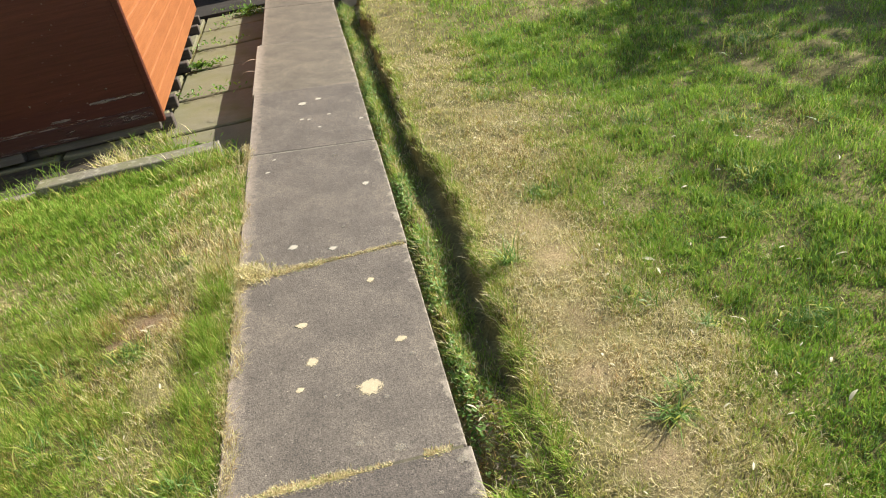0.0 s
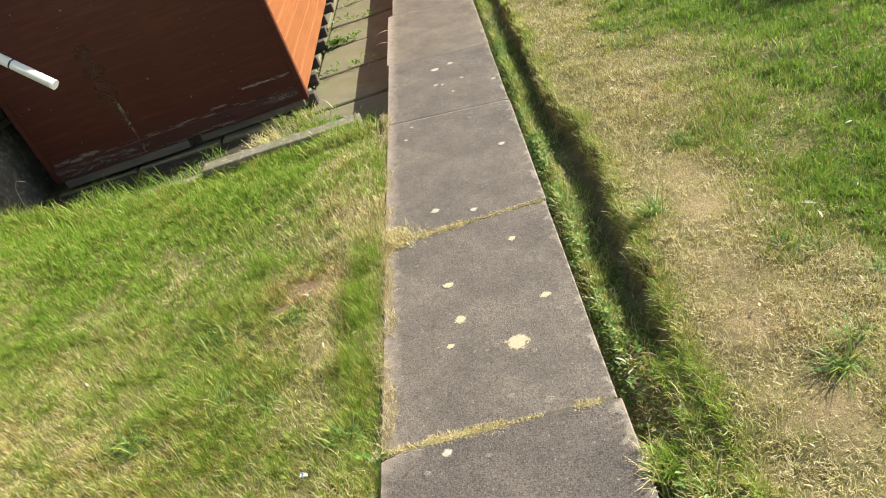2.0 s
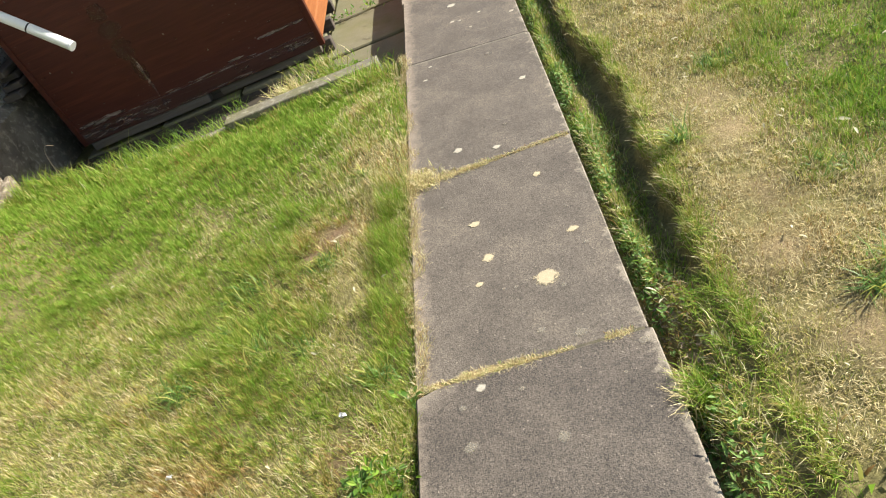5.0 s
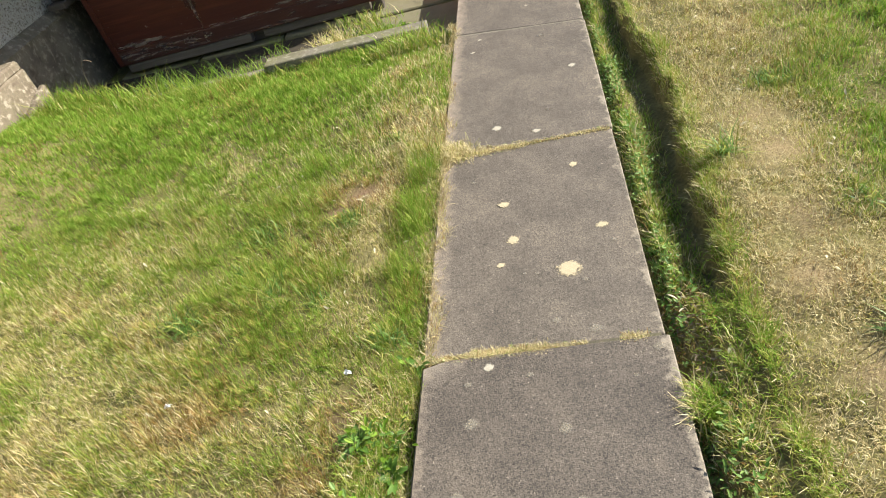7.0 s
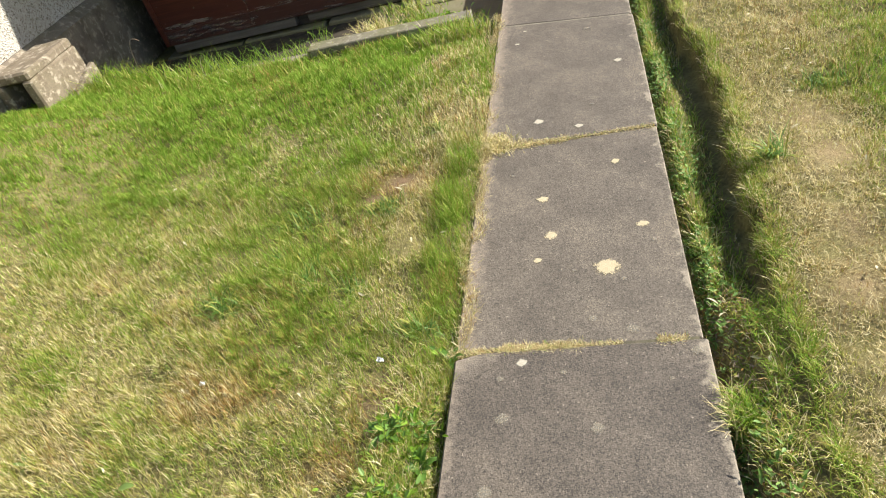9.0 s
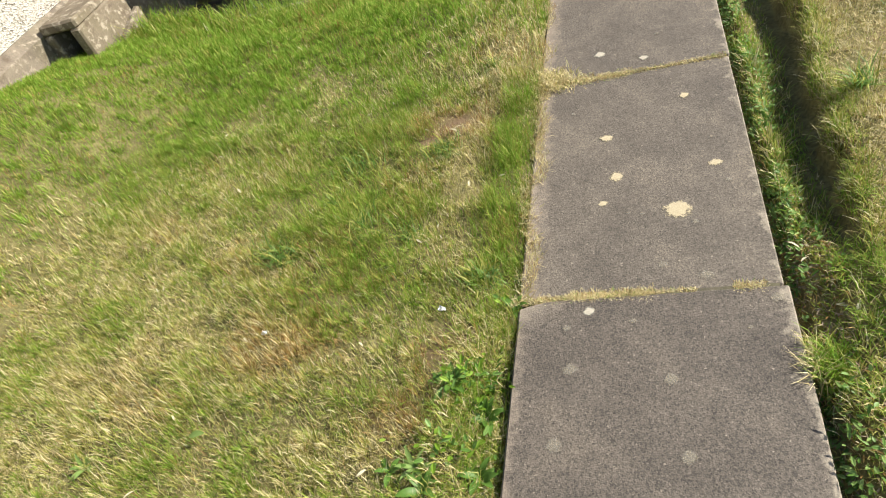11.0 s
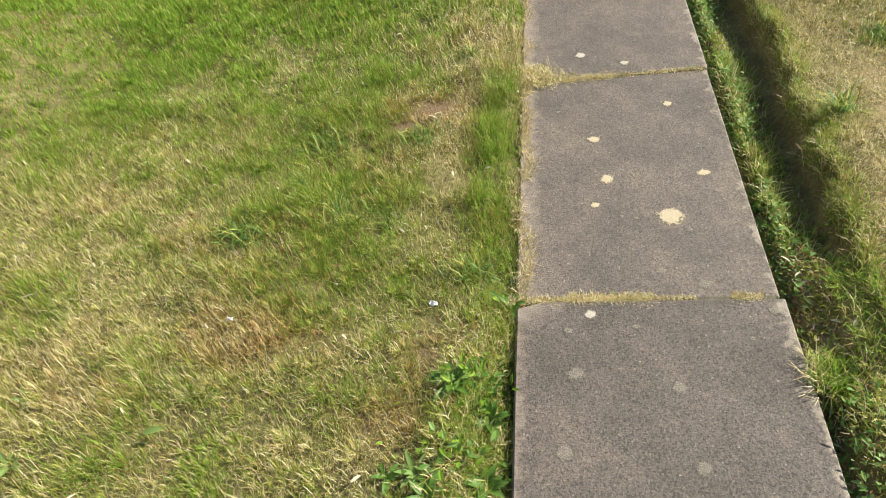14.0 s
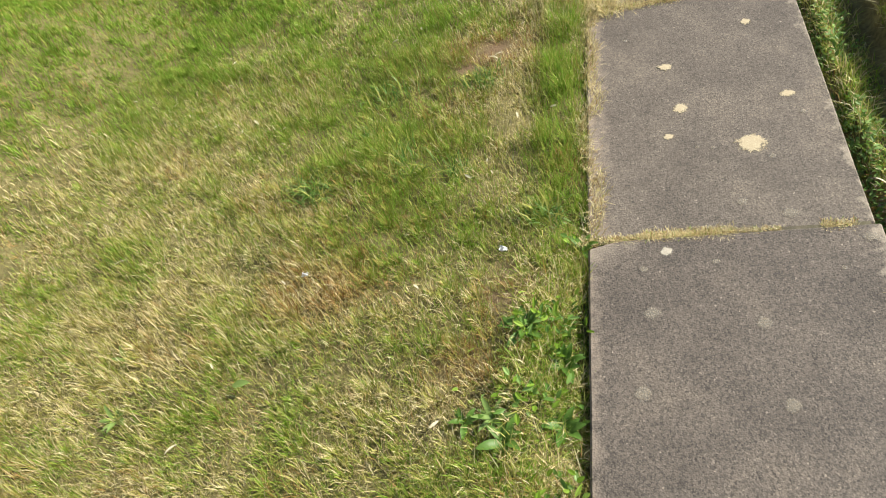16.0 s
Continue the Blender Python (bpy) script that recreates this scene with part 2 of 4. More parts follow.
M = {
    "soil": soil_material(),
    "slab": slab_material("aggregate_concrete", (1.02, 0.99, 0.97)),
    "slab_near": slab_material("near_aggregate_concrete", (0.83, 0.80, 0.795), 0.95, -0.032, True),
    "slab_pale": slab_material("dusty_concrete", (1.18, 1.14, 1.02), 0.5),
    "fence": paint_wood_material("fence_boards", (0.06, 0.035, 0.022), (0.11, 0.065, 0.04), (0.2, 0.15, 0.11), 0.2, 0.8),
    "kerb": concrete_material("kerb_concrete", (0.12, 0.108, 0.08), (0.235, 0.212, 0.165), 0.7, 9, (0.31, 0.285, 0.215)),
    "pad": concrete_material("pad_concrete", (0.145, 0.135, 0.08), (0.25, 0.225, 0.145), 0.75, 3),
    "block": concrete_material("block_concrete", (0.12, 0.096, 0.072), (0.235, 0.195, 0.148), 0.25, 7, (0.34, 0.29, 0.22)),
    "drain": concrete_material("drain_concrete", (0.13, 0.10, 0.07), (0.22, 0.18, 0.13), 0.2, 8, (0.40, 0.35, 0.27)),
    # tarmac kept very dark: the far end's shade is in this colour
    "tarmac": concrete_material("tarmac", (0.022, 0.019, 0.016), (0.042, 0.036, 0.03)),
    "paving": concrete_material("far_paving", (0.11, 0.098, 0.083), (0.165, 0.148, 0.125), 0.2, 3),
    "mortar": concrete_material("joint_mortar", (0.05, 0.043, 0.03), (0.13, 0.11, 0.08), 0.3, 40),
    "pale_joint": concrete_material("pale_joint", (0.13, 0.115, 0.09), (0.26, 0.23, 0.18), 0.0, 9),
    "roughcast": roughcast_material(),
    # Front board browns: shade of the unlit face is put into the colour.
    "front": paint_wood_material("shaded_brown_boards", (0.052, 0.0142, 0.0088), (0.104, 0.0285, 0.0155), (0.15, 0.09, 0.07), 0.1, 0.45),
    "front_worn": paint_wood_material("worn_shaded_boards", (0.055, 0.016, 0.011), (0.085, 0.024, 0.014), (0.20, 0.14, 0.11), 0.3, 0.55),
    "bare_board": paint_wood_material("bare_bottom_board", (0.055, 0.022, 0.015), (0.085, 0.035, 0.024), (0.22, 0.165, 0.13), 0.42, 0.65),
    "faded": stain_material("faded_paint", (0.085, 0.046, 0.028), (0.125, 0.072, 0.044), 0.28, 0.60, 0.6, 16),
    "drip": stain_material("pale_drip", (0.22, 0.15, 0.11), (0.30, 0.22, 0.17), 0.42, 0.56, 0.75, 34),
    "bare_patch": stain_material("bare_grey_wood", (0.12, 0.085, 0.065), (0.23, 0.175, 0.14), 0.46, 0.60, 0.8, 10, 6.0),
    "bare_line": stain_material("bare_wood_line", (0.17, 0.13, 0.10), (0.27, 0.215, 0.17), 0.40, 0.55, 0.8, 9, 6.0),
    # dark soil whose colour also holds the shade in front of the shed
    "earth": plain_material("shaded_earth", (0.022, 0.018, 0.012), (0.06, 0.048, 0.03), 0.95, 22),
    # Side boards: the sunlit look is put into this lighter orange.
    "side": paint_wood_material("sunlit_orange_boards", (0.225, 0.077, 0.026), (0.375, 0.144, 0.052), (0.42, 0.20, 0.09), 0.12, 0.5),
    "bearer": paint_wood_material("bearer_timber", (0.06, 0.05, 0.042), (0.13, 0.105, 0.085), (0.2, 0.17, 0.14), 0.3, 0.8),
    "sill": paint_wood_material("grey_sill_timber", (0.10, 0.086, 0.068), (0.19, 0.165, 0.135), (0.27, 0.235, 0.19), 0.4, 0.85),
    "felt": plain_material("roof_felt", (0.03, 0.032, 0.03), (0.055, 0.056, 0.052), 0.9, 60),
    "pole": plain_material("white_plastic", (0.74, 0.74, 0.72), (0.82, 0.82, 0.80), 0.35, 9),
    "dark": plain_material("dark_rubber", (0.02, 0.02, 0.02), (0.04, 0.04, 0.04), 0.6, 40),
    "lichen": lichen_material("lichen", (0.38, 0.315, 0.20), (0.52, 0.445, 0.30), 0.85),
    "lichen_grey": lichen_material("grey_lichen", (0.22, 0.195, 0.15), (0.32, 0.285, 0.225), 0.5),
    "lichen_white": lichen_material("white_lichen", (0.36, 0.32, 0.25), (0.50, 0.46, 0.37), 0.8),
    "twig": plain_material("dead_stem", (0.22, 0.16, 0.10), (0.34, 0.27, 0.18), 0.9, 60),
    "bark": plain_material("bark", (0.09, 0.07, 0.05), (0.17, 0.14, 0.10), 0.95, 18),
    "green": blade_material("green_grass", (0.11, 0.20, 0.018), (0.21, 0.345, 0.036), (0.345, 0.49, 0.09), 0.46),
    "olive": blade_material("olive_grass", (0.20, 0.21, 0.04), (0.365, 0.37, 0.08), (0.57, 0.555, 0.18), 0.44),
    "straw": blade_material("straw_grass", (0.40, 0.31, 0.14), (0.64, 0.54, 0.28), (0.84, 0.76, 0.48), 0.3),
    "rust": blade_material("rusty_grass", (0.24, 0.13, 0.04), (0.36, 0.22, 0.075), (0.46, 0.31, 0.12), 0.2),
    "leaf": blade_material("broad_leaf", (0.07, 0.145, 0.022), (0.125, 0.235, 0.04), (0.22, 0.34, 0.10), 0.34, 0.45, 0.28),
    "pale_weed": blade_material("pale_weed_leaf", (0.17, 0.26, 0.07), (0.24, 0.35, 0.10), (0.30, 0.42, 0.14), 0.35),
    "pale_leaf": blade_material("fallen_pale_leaf", (0.45, 0.40, 0.25), (0.58, 0.54, 0.38), (0.68, 0.66, 0.55), 0.15),
    "petal": blade_material("white_petal", (0.7, 0.7, 0.68), (0.78, 0.78, 0.76), (0.84, 0.84, 0.82), 0.2),
}


# ---- small builders ----
def put(bm, name):
    me = bpy.data.meshes.new(name)
    bm.to_mesh(me)
    bm.free()
    return me


def box(x0, x1, y0, y1, z0, z1, bevel=0.0):
    bm = bmesh.new()
    bmesh.ops.create_cube(bm, size=1)
    for v in bm.verts:
        v.co = Vector(((x0 + x1) / 2 + v.co.x * (x1 - x0), (y0 + y1) / 2 + v.co.y * (y1 - y0), (z0 + z1) / 2 + v.co.z * (z1 - z0)))
    if bevel:
        bmesh.ops.bevel(bm, geom=bm.edges[:], offset=bevel, segments=1, affect="EDGES", profile=0.5)
    return bm


def rough_box(x0, x1, y0, y1, z0, z1, cut=6, amount=0.003, bevel=0.006, seed=0):
    """A bevelled block with a slightly uneven surface and worn edges."""
    bm = box(x0, x1, y0, y1, z0, z1, bevel)
    bmesh.ops.subdivide_edges(bm, edges=[e for e in bm.edges if e.calc_length() > 0.1], cuts=cut, use_grid_fill=True)
    for v in bm.verts:
        v.co += noise.noise_vector(v.co * 9 + Vector((seed * 7.3, 0, 0))) * amount
    return bm


def tube(p, q, r, sides=14, r2=None):
    p, q = Vector(p), Vector(q)
    bm = bmesh.new()
    bmesh.ops.create_cone(bm, cap_ends=True, segments=sides, radius1=r, radius2=r if r2 is None else r2, depth=(q - p).length)
    bm.transform(Matrix.Translation((p + q) / 2) @ (q - p).to_track_quat("Z", "Y").to_matrix().to_4x4())
    for f in bm.faces:
        f.smooth = len(f.verts) == 4
    return bm


def part(name, bm, material, parent=None, label="", m=None):
    """One mesh object under a thing or a part; bm may be a mesh that alike pieces share."""
    me = put(bm, name) if isinstance(bm, bmesh.types.BMesh) else bm
    if not me.materials:
        me.materials.append(material)
    ob = new(name, me)
    ob.parent = parent
    if m is not None:
        ob.matrix_basis = m
    return tagged(ob, label)


def thing(name, label, category, m=None, group="", kind=""):
    ob = new(name)
    if m is not None:
        ob.matrix_basis = m
    return tagged(ob, label, category, group, kind)


LATTICE = [np.random.RandomState(40 + i).rand(128, 128) for i in range(12)]


def patchy(x, y, size, k=0):
    """Smooth random patches of the given size, 0 to 1."""
    g = LATTICE[k % 12]
    u, v = x / size + 61.3, y / size + 57.7
    i, j = np.floor(u).astype(int), np.floor(v).astype(int)
    a, b = u - i, v - j
    a, b = a * a * (3 - 2 * a), b * b * (3 - 2 * b)
    i0, i1, j0, j1 = i % 128, (i + 1) % 128, j % 128, (j + 1) % 128
    return (g[i0, j0] * (1 - a) + g[i1, j0] * a) * (1 - b) + (g[i0, j1] * (1 - a) + g[i1, j1] * a) * b


def sm(a, b, v):
    t = np.clip((v - a) / (b - a), 0, 1)
    return t * t * (3 - 2 * t)


def spot(x, y, cx, cy, rx, ry=None):
    return np.exp(-(((x - cx) / rx) ** 2 + ((y - cy) / (ry or rx)) ** 2))


# ---- ground ----
def lawn_edge(y):
    return 0.815 + 0.09 * (patchy(y * 0, y, 0.33, 1) - 0.5) + 0.04 * (patchy(y * 0, y, 0.09, 2) - 0.5)


def height(x, y):
    """Height of the soil."""
    left = 0.005 + 0.035 * (patchy(x, y, 0.55, 3) - 0.5) + 0.022 * (patchy(x, y, 0.11, 4) - 0.5)
    left = left - (0.012 + 0.022 * sm(-0.02, -0.1, y)) * sm(-0.10, -0.01, x) - (0.055 + 0.012 * sm(-1.3, -1.0, x)) * sm(1.6, 2.1, y) * sm(-2.2, -1.8, x)
    left = left + sm(-1.5, -2.4, x) * np.clip((2.26 - y) * 0.26, 0, 0.3) * sm(-6, -3, x)
    start = 2.27 - 0.12 * sm(-0.22, -0.12, x)
    left = left + (-0.255 - left) * sm(start, start + 0.1 + 0.2 * sm(-0.22, -0.12, x), y)
    deep = -0.105 - 0.05 * patchy(x * 0, y, 0.5, 5) + 0.07 * sm(0.3, 0.0, y)
    strip = -0.075 - 0.02 * patchy(x, y, 0.15, 6) - 0.035 * sm(0.665, 0.63, x)
    e = lawn_edge(y)
    right = strip + (deep - strip) * sm(0.66, 0.73, x + 0.07 * (patchy(x * 0, y, 0.12, 9) - 0.5))
    lawn = -0.03 + 0.04 * (patchy(x, y, 0.6, 7) - 0.5) + 0.022 * (patchy(x, y, 0.11, 8) - 0.5) + 0.02 * spot(x, y, 0.93, 0.6, 0.2) + 0.035 * (patchy(x, y, 0.16, 11) - 0.5) * sm(1.3, 1.7, x)
    right = right + (lawn - right) * sm(e - 0.035, e + 0.02, x)
    far = sm(5.0, 5.2, y - 0.55 * (x - 0.7))
    right = right - 0.10 * far * sm(0.6, 0.7, x)
    mid = np.full_like(x, -0.12)
    h = np.where(x < 0.0, left, np.where(x < 0.612, mid, right))
    return h - 0.12 * sm(6.2, 6.4, y) * (x < 0.66)


def stretches(*spans):
    out = []
    for a, b, step in spans:
        out += list(np.arange(a, b - 1e-6, step))
    return np.array(out + [spans[-1][1]])


xs = stretches((-80, -6, 8), (-6, -3, 0.3), (-3, -0.1, 0.035), (-0.1, 0.02, 0.015), (0.02, 0.6, 0.1), (0.6, 1.0, 0.014), (1.0, 3.6, 0.035), (3.6, 8, 0.3), (8, 80, 8))
ys = stretches((-80, -4, 8), (-4, -1.2, 0.25), (-1.2, 3.0, 0.03), (3.0, 7.0, 0.06), (7.0, 12, 0.5), (12, 84, 8))
gx, gy = np.meshgrid(xs, ys)
gz = height(gx, gy)
nx, ny = len(xs), len(ys)
idx = np.arange(nx * ny).reshape(ny, nx)
quads = np.stack([idx[:-1, :-1], idx[:-1, 1:], idx[1:, 1:], idx[1:, :-1]], -1).reshape(-1, 4)
me = bpy.data.meshes.new("ground")
me.from_pydata(np.stack([gx, gy, gz], -1).reshape(-1, 3).tolist(), [], quads.tolist())
me.polygons.foreach_set("use_smooth", np.ones(len(quads), bool))
me.materials.append(M["soil"])
tagged(new("ground", me), "dry brown soil under the lawns with a narrow trench", "ground", kind="structure")


# ---- grass ----
def blades(name, x, y, tall, wide, lean, which, mats, label, lift=0.0, way=None, base=None):
    """Many single grass blades as one mesh: each a bent, tapered strip."""
    n = len(x)
    z = (height(x, y) if base is None else base) + lift - 0.004
    rs = np.random.RandomState(n % 9973)
    a = 6.0 * patchy(x, y, 0.035, 2) + rs.normal(0, 1.6, n) if way is None else way
    dx, dy = np.cos(a), np.sin(a)
    lean = lean * rs.uniform(0.5, 1.3, n)
    run, rise = tall * np.sin(lean), tall * np.cos(lean)
    b = a + rs.normal(np.pi / 2, 0.5, n)
    wx, wy = np.cos(b) * wide / 2, np.sin(b) * wide / 2
    p = np.empty((n, 5, 3), np.float32)
    for k, (f, g, w) in enumerate(((0, 0, 1), (0, 0, -1), (0.36, 0.66, 0.9), (0.36, 0.66, -0.9), (1, 1, 0))):
        p[:, k, 0] = x + dx * run * f + wx * w
        p[:, k, 1] = y + dy * run * f + wy * w
        p[:, k, 2] = z + rise * g
    tri = np.array([0, 1, 3, 0, 3, 2, 2, 3, 4])
    loops = (np.arange(n)[:, None] * 5 + tri).astype(np.int32).ravel()
    me = bpy.data.meshes.new(name)
    me.vertices.add(n * 5)
    me.vertices.foreach_set("co", p.ravel())
    me.loops.add(n * 9)
    me.loops.foreach_set("vertex_index", loops)
    me.polygons.add(n * 3)
    me.polygons.foreach_set("loop_start", np.arange(0, n * 9, 3, dtype=np.int32))
    me.polygons.foreach_set("material_index", np.repeat(which, 3).astype(np.int32))
    for m in mats:
        me.materials.append(M[m])
    me.update(calc_edges=True)
    me.validate()
    return tagged(new(name, me), label, "grass", kind="stuff")


def scatter(x0, x1, y0, y1, density, seed):
    rs = np.random.RandomState(seed)
    n = int((x1 - x0) * (y1 - y0) * density)
    return rs.uniform(x0, x1, n), rs.uniform(y0, y1, n), rs.rand(n), rs.rand(n)


def clumped(x0, x1, y0, y1, density, seed, share=0.5):
    """Blades half strewn and half gathered in tufts: places, two random values, the way outwards, how far out and a value per tuft."""
    x, y, r, q = scatter(x0, x1, y0, y1, density, seed)
    rs = np.random.RandomState(seed + 500)
    n = len(x)
    count = max(1, int((x1 - x0) * (y1 - y0) * 330))
    cx, cy, size, value = rs.uniform(x0, x1, count), rs.uniform(y0, y1, count), rs.uniform(0.006, 0.022, count), rs.rand(count)
    pick = rs.randint(0, count, n)
    dx, dy = rs.normal(0, 1, n) * size[pick], rs.normal(0, 1, n) * size[pick]
    tuft_ = rs.rand(n) < share
    x, y = np.where(tuft_, cx[pick] + dx, x), np.where(tuft_, cy[pick] + dy, y)
    way = np.where(tuft_, np.arctan2(dy, dx) + rs.normal(0, 0.6, n), rs.uniform(0, 6.283, n))
    out = np.where(tuft_, np.clip(np.hypot(dx, dy) / (1.8 * size[pick]), 0, 1), rs.rand(n))
    return x, y, r, q, way, out, np.where(tuft_, value[pick], 0.5)


def choose(r, dry, rust):
    """0 green, 1 olive, 2 straw, 3 rust by the local dryness."""
    k = np.where(r < dry * 0.66, 2, np.where(r < dry * 0.66 + 0.34, 1, 0))
    return np.where((r > 1 - rust), 3, k)


# left lawn: longer, matted, yellow-green with tan patches
parts = []
for x0, x1, y0, y1, d, sd in ((-1.7, 0.0, -0.75, 1.0, 84000, 5), (-1.7, 0.0, 1.0, 2.2, 42000, 6), (-2.75, -1.7, -0.3, 2.2, 28000, 7), (-1.7, 0.0, -1.2, -0.75, 9000, 8)):
    parts.append(clumped(x0, x1, y0, y1, d, sd))
x, y, r, q, out_way, out, tr = (np.concatenate([p[i] for p in parts]) for i in range(7))
bare = np.maximum.reduce([1.05 * spot(x, y, -0.28, 0.79, 0.085, 0.05), 0.98 * spot(x, y, -0.37, 0.70, 0.07, 0.035), 0.8 * spot(x, y, -0.50, 0.62, 0.035, 0.03), 0.9 * spot(x, y, -0.17, -0.20, 0.05, 0.06), 0.85 * spot(x, y, -0.16, -0.12, 0.035, 0.06), 0.7 * spot(x, y, -0.22, 0.42, 0.04, 0.09), 0.6 * spot(x, y, -0.25, -0.36, 0.05, 0.03)])
clump = patchy(x, y, 0.055, 5)
keep = (q < (0.55 + 0.75 * clump) * (1 - bare)) & (x < 0.0)
x, y, r, q, clump, out_way, out, tr = (v[keep] for v in (x, y, r, q, clump, out_way, out, tr))
dry = 0.47 + 0.55 * (patchy(x, y, 0.40, 10) - 0.5) + 0.7 * (patchy(x, y, 0.12, 11) - 0.5) + 0.5 * (tr - 0.5)
dry += 0.40 * spot(x, y, -0.85, -0.2, 0.3, 0.16) + 0.42 * spot(x, y, -0.38, -0.42, 0.28, 0.2) + 0.3 * spot(x, y, -1.15, -0.35, 0.3, 0.25) + 0.45 * spot(x, y, -0.14, 1.05, 0.12, 0.25)
dry += 0.5 * spot(x, y, -0.22, 0.48, 0.07, 0.3) + 0.4 * spot(x, y, -0.18, -0.12, 0.13, 0.2) + 0.2 * spot(x, y, -1.3, 0.45, 0.35, 0.4)
dry -= 0.55 * spot(x, y, -0.57, 0.45, 0.2, 0.4) + 0.30 * spot(x, y, -0.70, -0.56, 0.2, 0.12) + 0.9 * spot(x, y, -0.085, 0.5, 0.05, 0.4)
dry -= 0.58 * sm(0.85, 1.6, y + 0.35 * (-x - 0.6)) * sm(-0.25, -0.5, x)
dry -= 0.30 * sm(-1.1, -1.7, x + 0.2 * (patchy(x, y, 0.3, 4) - 0.5)) * sm(0.3, 0.9, y)
rust = 0.02 + 0.32 * spot(x, y, -0.58, -0.14, 0.16, 0.08) + 0.3 * spot(x, y, -0.17, -0.2, 0.08, 0.07) + 0.5 * spot(x, y, -0.3, 0.78, 0.13, 0.1) + 0.35 * spot(x, y, -0.25, -0.36, 0.1, 0.06) + 0.12 * sm(0.65, 0.8, patchy(x, y, 0.18, 8))
k = choose(r, np.clip(dry, 0, 1.2), rust)
k = np.where((k == 1) & (r * 13 % 1 < np.maximum(0.5 * sm(0.5, 1.2, y), 0.4 * sm(-1.4, -1.9, x))), 0, k)
lush = spot(x, y, -0.09, 0.45, 0.06, 0.38) + 0.4 * sm(1.9, 2.2, y) * sm(-1.0, -1.4, x)
tall = (0.018 + 0.030 * q / (0.55 + 0.75 * clump)) * (0.55 + 0.9 * patchy(x, y, 0.14, 2)) * (1.15 - 0.35 * out) * (1 + 0.8 * lush)
flat = (k == 2) & (r * 977 % 1 < 0.6)
tall = np.where(flat, 0.022 + 0.02 * q, tall)
lean = np.where(flat, 1.25, np.where(lush > 0.4, 0.5, 0.38 + 0.55 * out))
blades("left_lawn_grass", x, y, tall, np.where(flat, 0.0011, 0.0010 + 0.0007 * q) * (1 + 1.0 * sm(0.8, 1.6, y) + 0.7 * sm(-1.55, -1.85, x) * sm(1.6, 0.8, y)), lean, k, ("green", "olive", "straw", "rust"), "matted yellow-green lawn grass with straw patches", way=out_way)

# right lawn: short and dry near the trench, greener away from it
parts = []
for x0, x1, y0, y1, d, sd in ((0.79, 1.45, -0.5, 1.6, 20000, 20), (0.79, 2.0, -0.5, 1.4, 58000, 21), (2.0, 3.6, -0.4, 1.4, 27000, 22), (0.79, 2.4, 1.4, 3.2, 32000, 23), (2.4, 5.0, 1.4, 3.2, 11000, 24), (0.79, 5.5, 3.2, 6.5, 5500, 25)):
    parts.append(clumped(x0, x1, y0, y1, d, sd))
x, y, r, q, out_way, out, tr = (np.concatenate([p[i] for p in parts]) for i in range(7))
e = lawn_edge(y)
bare = np.maximum.reduce([0.97 * spot(x, y, 1.06, 0.61, 0.07, 0.065), 0.8 * spot(x, y, 0.97, 0.07, 0.08, 0.05), 0.5 * spot(x, y, 1.05, 0.85, 0.12, 0.1), 0.72 * spot(x, y, 1.0, 0.27, 0.1, 0.12), 0.78 * spot(x, y, 1.03, -0.22, 0.1, 0.11)])
clump = patchy(x, y, 0.06, 5)
keep = (x > e - 0.012) & (q < (0.55 + 0.75 * clump) * (1 - bare)) & (y - 0.55 * (x - 0.7) < 5.0)
x, y, r, q, e, clump, out_way, out, tr = (v[keep] for v in (x, y, r, q, e, clump, out_way, out, tr))
far = np.clip((y - 1.2) / 4, 0, 1)
away = sm(1.12, 1.62, x + 0.4 * (patchy(x, y, 0.45, 0) - 0.5) - 0.05 * (y - 0.5) + 0.28 * sm(1.5, 3.0, y))
dry = 1.0 - 1.12 * away + 0.36 * (patchy(x, y, 0.17, 3) - 0.5) + 0.35 * (patchy(x, y, 0.06, 7) - 0.5) + 0.4 * (tr - 0.5) - 0.5 * sm(0.09, 0.0, x - e)
dry = dry - 0.8 * spot(x, y, 1.147, 1.05, 0.08, 0.06) - 0.5 * spot(x, y, 1.58, 0.05, 0.14, 0.12) + 0.7 * spot(x, y, 2.23, 1.16, 0.12) - 0.5 * spot(x, y, 1.22, 0.33, 0.12, 0.08) - 0.12 * far
rust = 0.02 + 0.22 * spot(x, y, 1.0, 0.15, 0.16, 0.25) + 0.12 * spot(x, y, 1.1, 1.6, 0.2, 0.8) + 0.12 * spot(x, y, 2.23, 1.16, 0.12)
k = choose(r, np.clip(dry, 0, 1.2), rust)
k = np.where((k == 0) & (np.where(tr == 0.5, r * 7.3, tr * 7.3) % 1 < 0.36 * away), 4, k)
k = np.where((k == 1) & (r * 13 % 1 < 0.6 * away), 0, k)
brink = sm(0.07, 0.0, x - e)
tall = (0.011 + 0.015 * q / (0.55 + 0.75 * clump)) * (1 + 1.2 * brink + 0.6 * away) * (0.4 + 1.2 * patchy(x, y, 0.13, 10)) * (1.15 - 0.35 * out) * (1 + 0.35 * far)
flat = (k == 2) & (r * 977 % 1 < 0.72)
tall = np.where(flat, 0.020 + 0.014 * q, tall)
blades("right_lawn_grass", x, y, tall, (0.0011 + 0.0008 * q) * (1 + 0.5 * away + 1.6 * far), np.where(flat, 1.3, np.where(brink > 0.4, 0.8, 0.45 + 0.5 * out)), k, ("green", "olive", "straw", "rust", "leaf"), "short dry lawn grass, tan beside the trench and greener beyond", way=out_way)

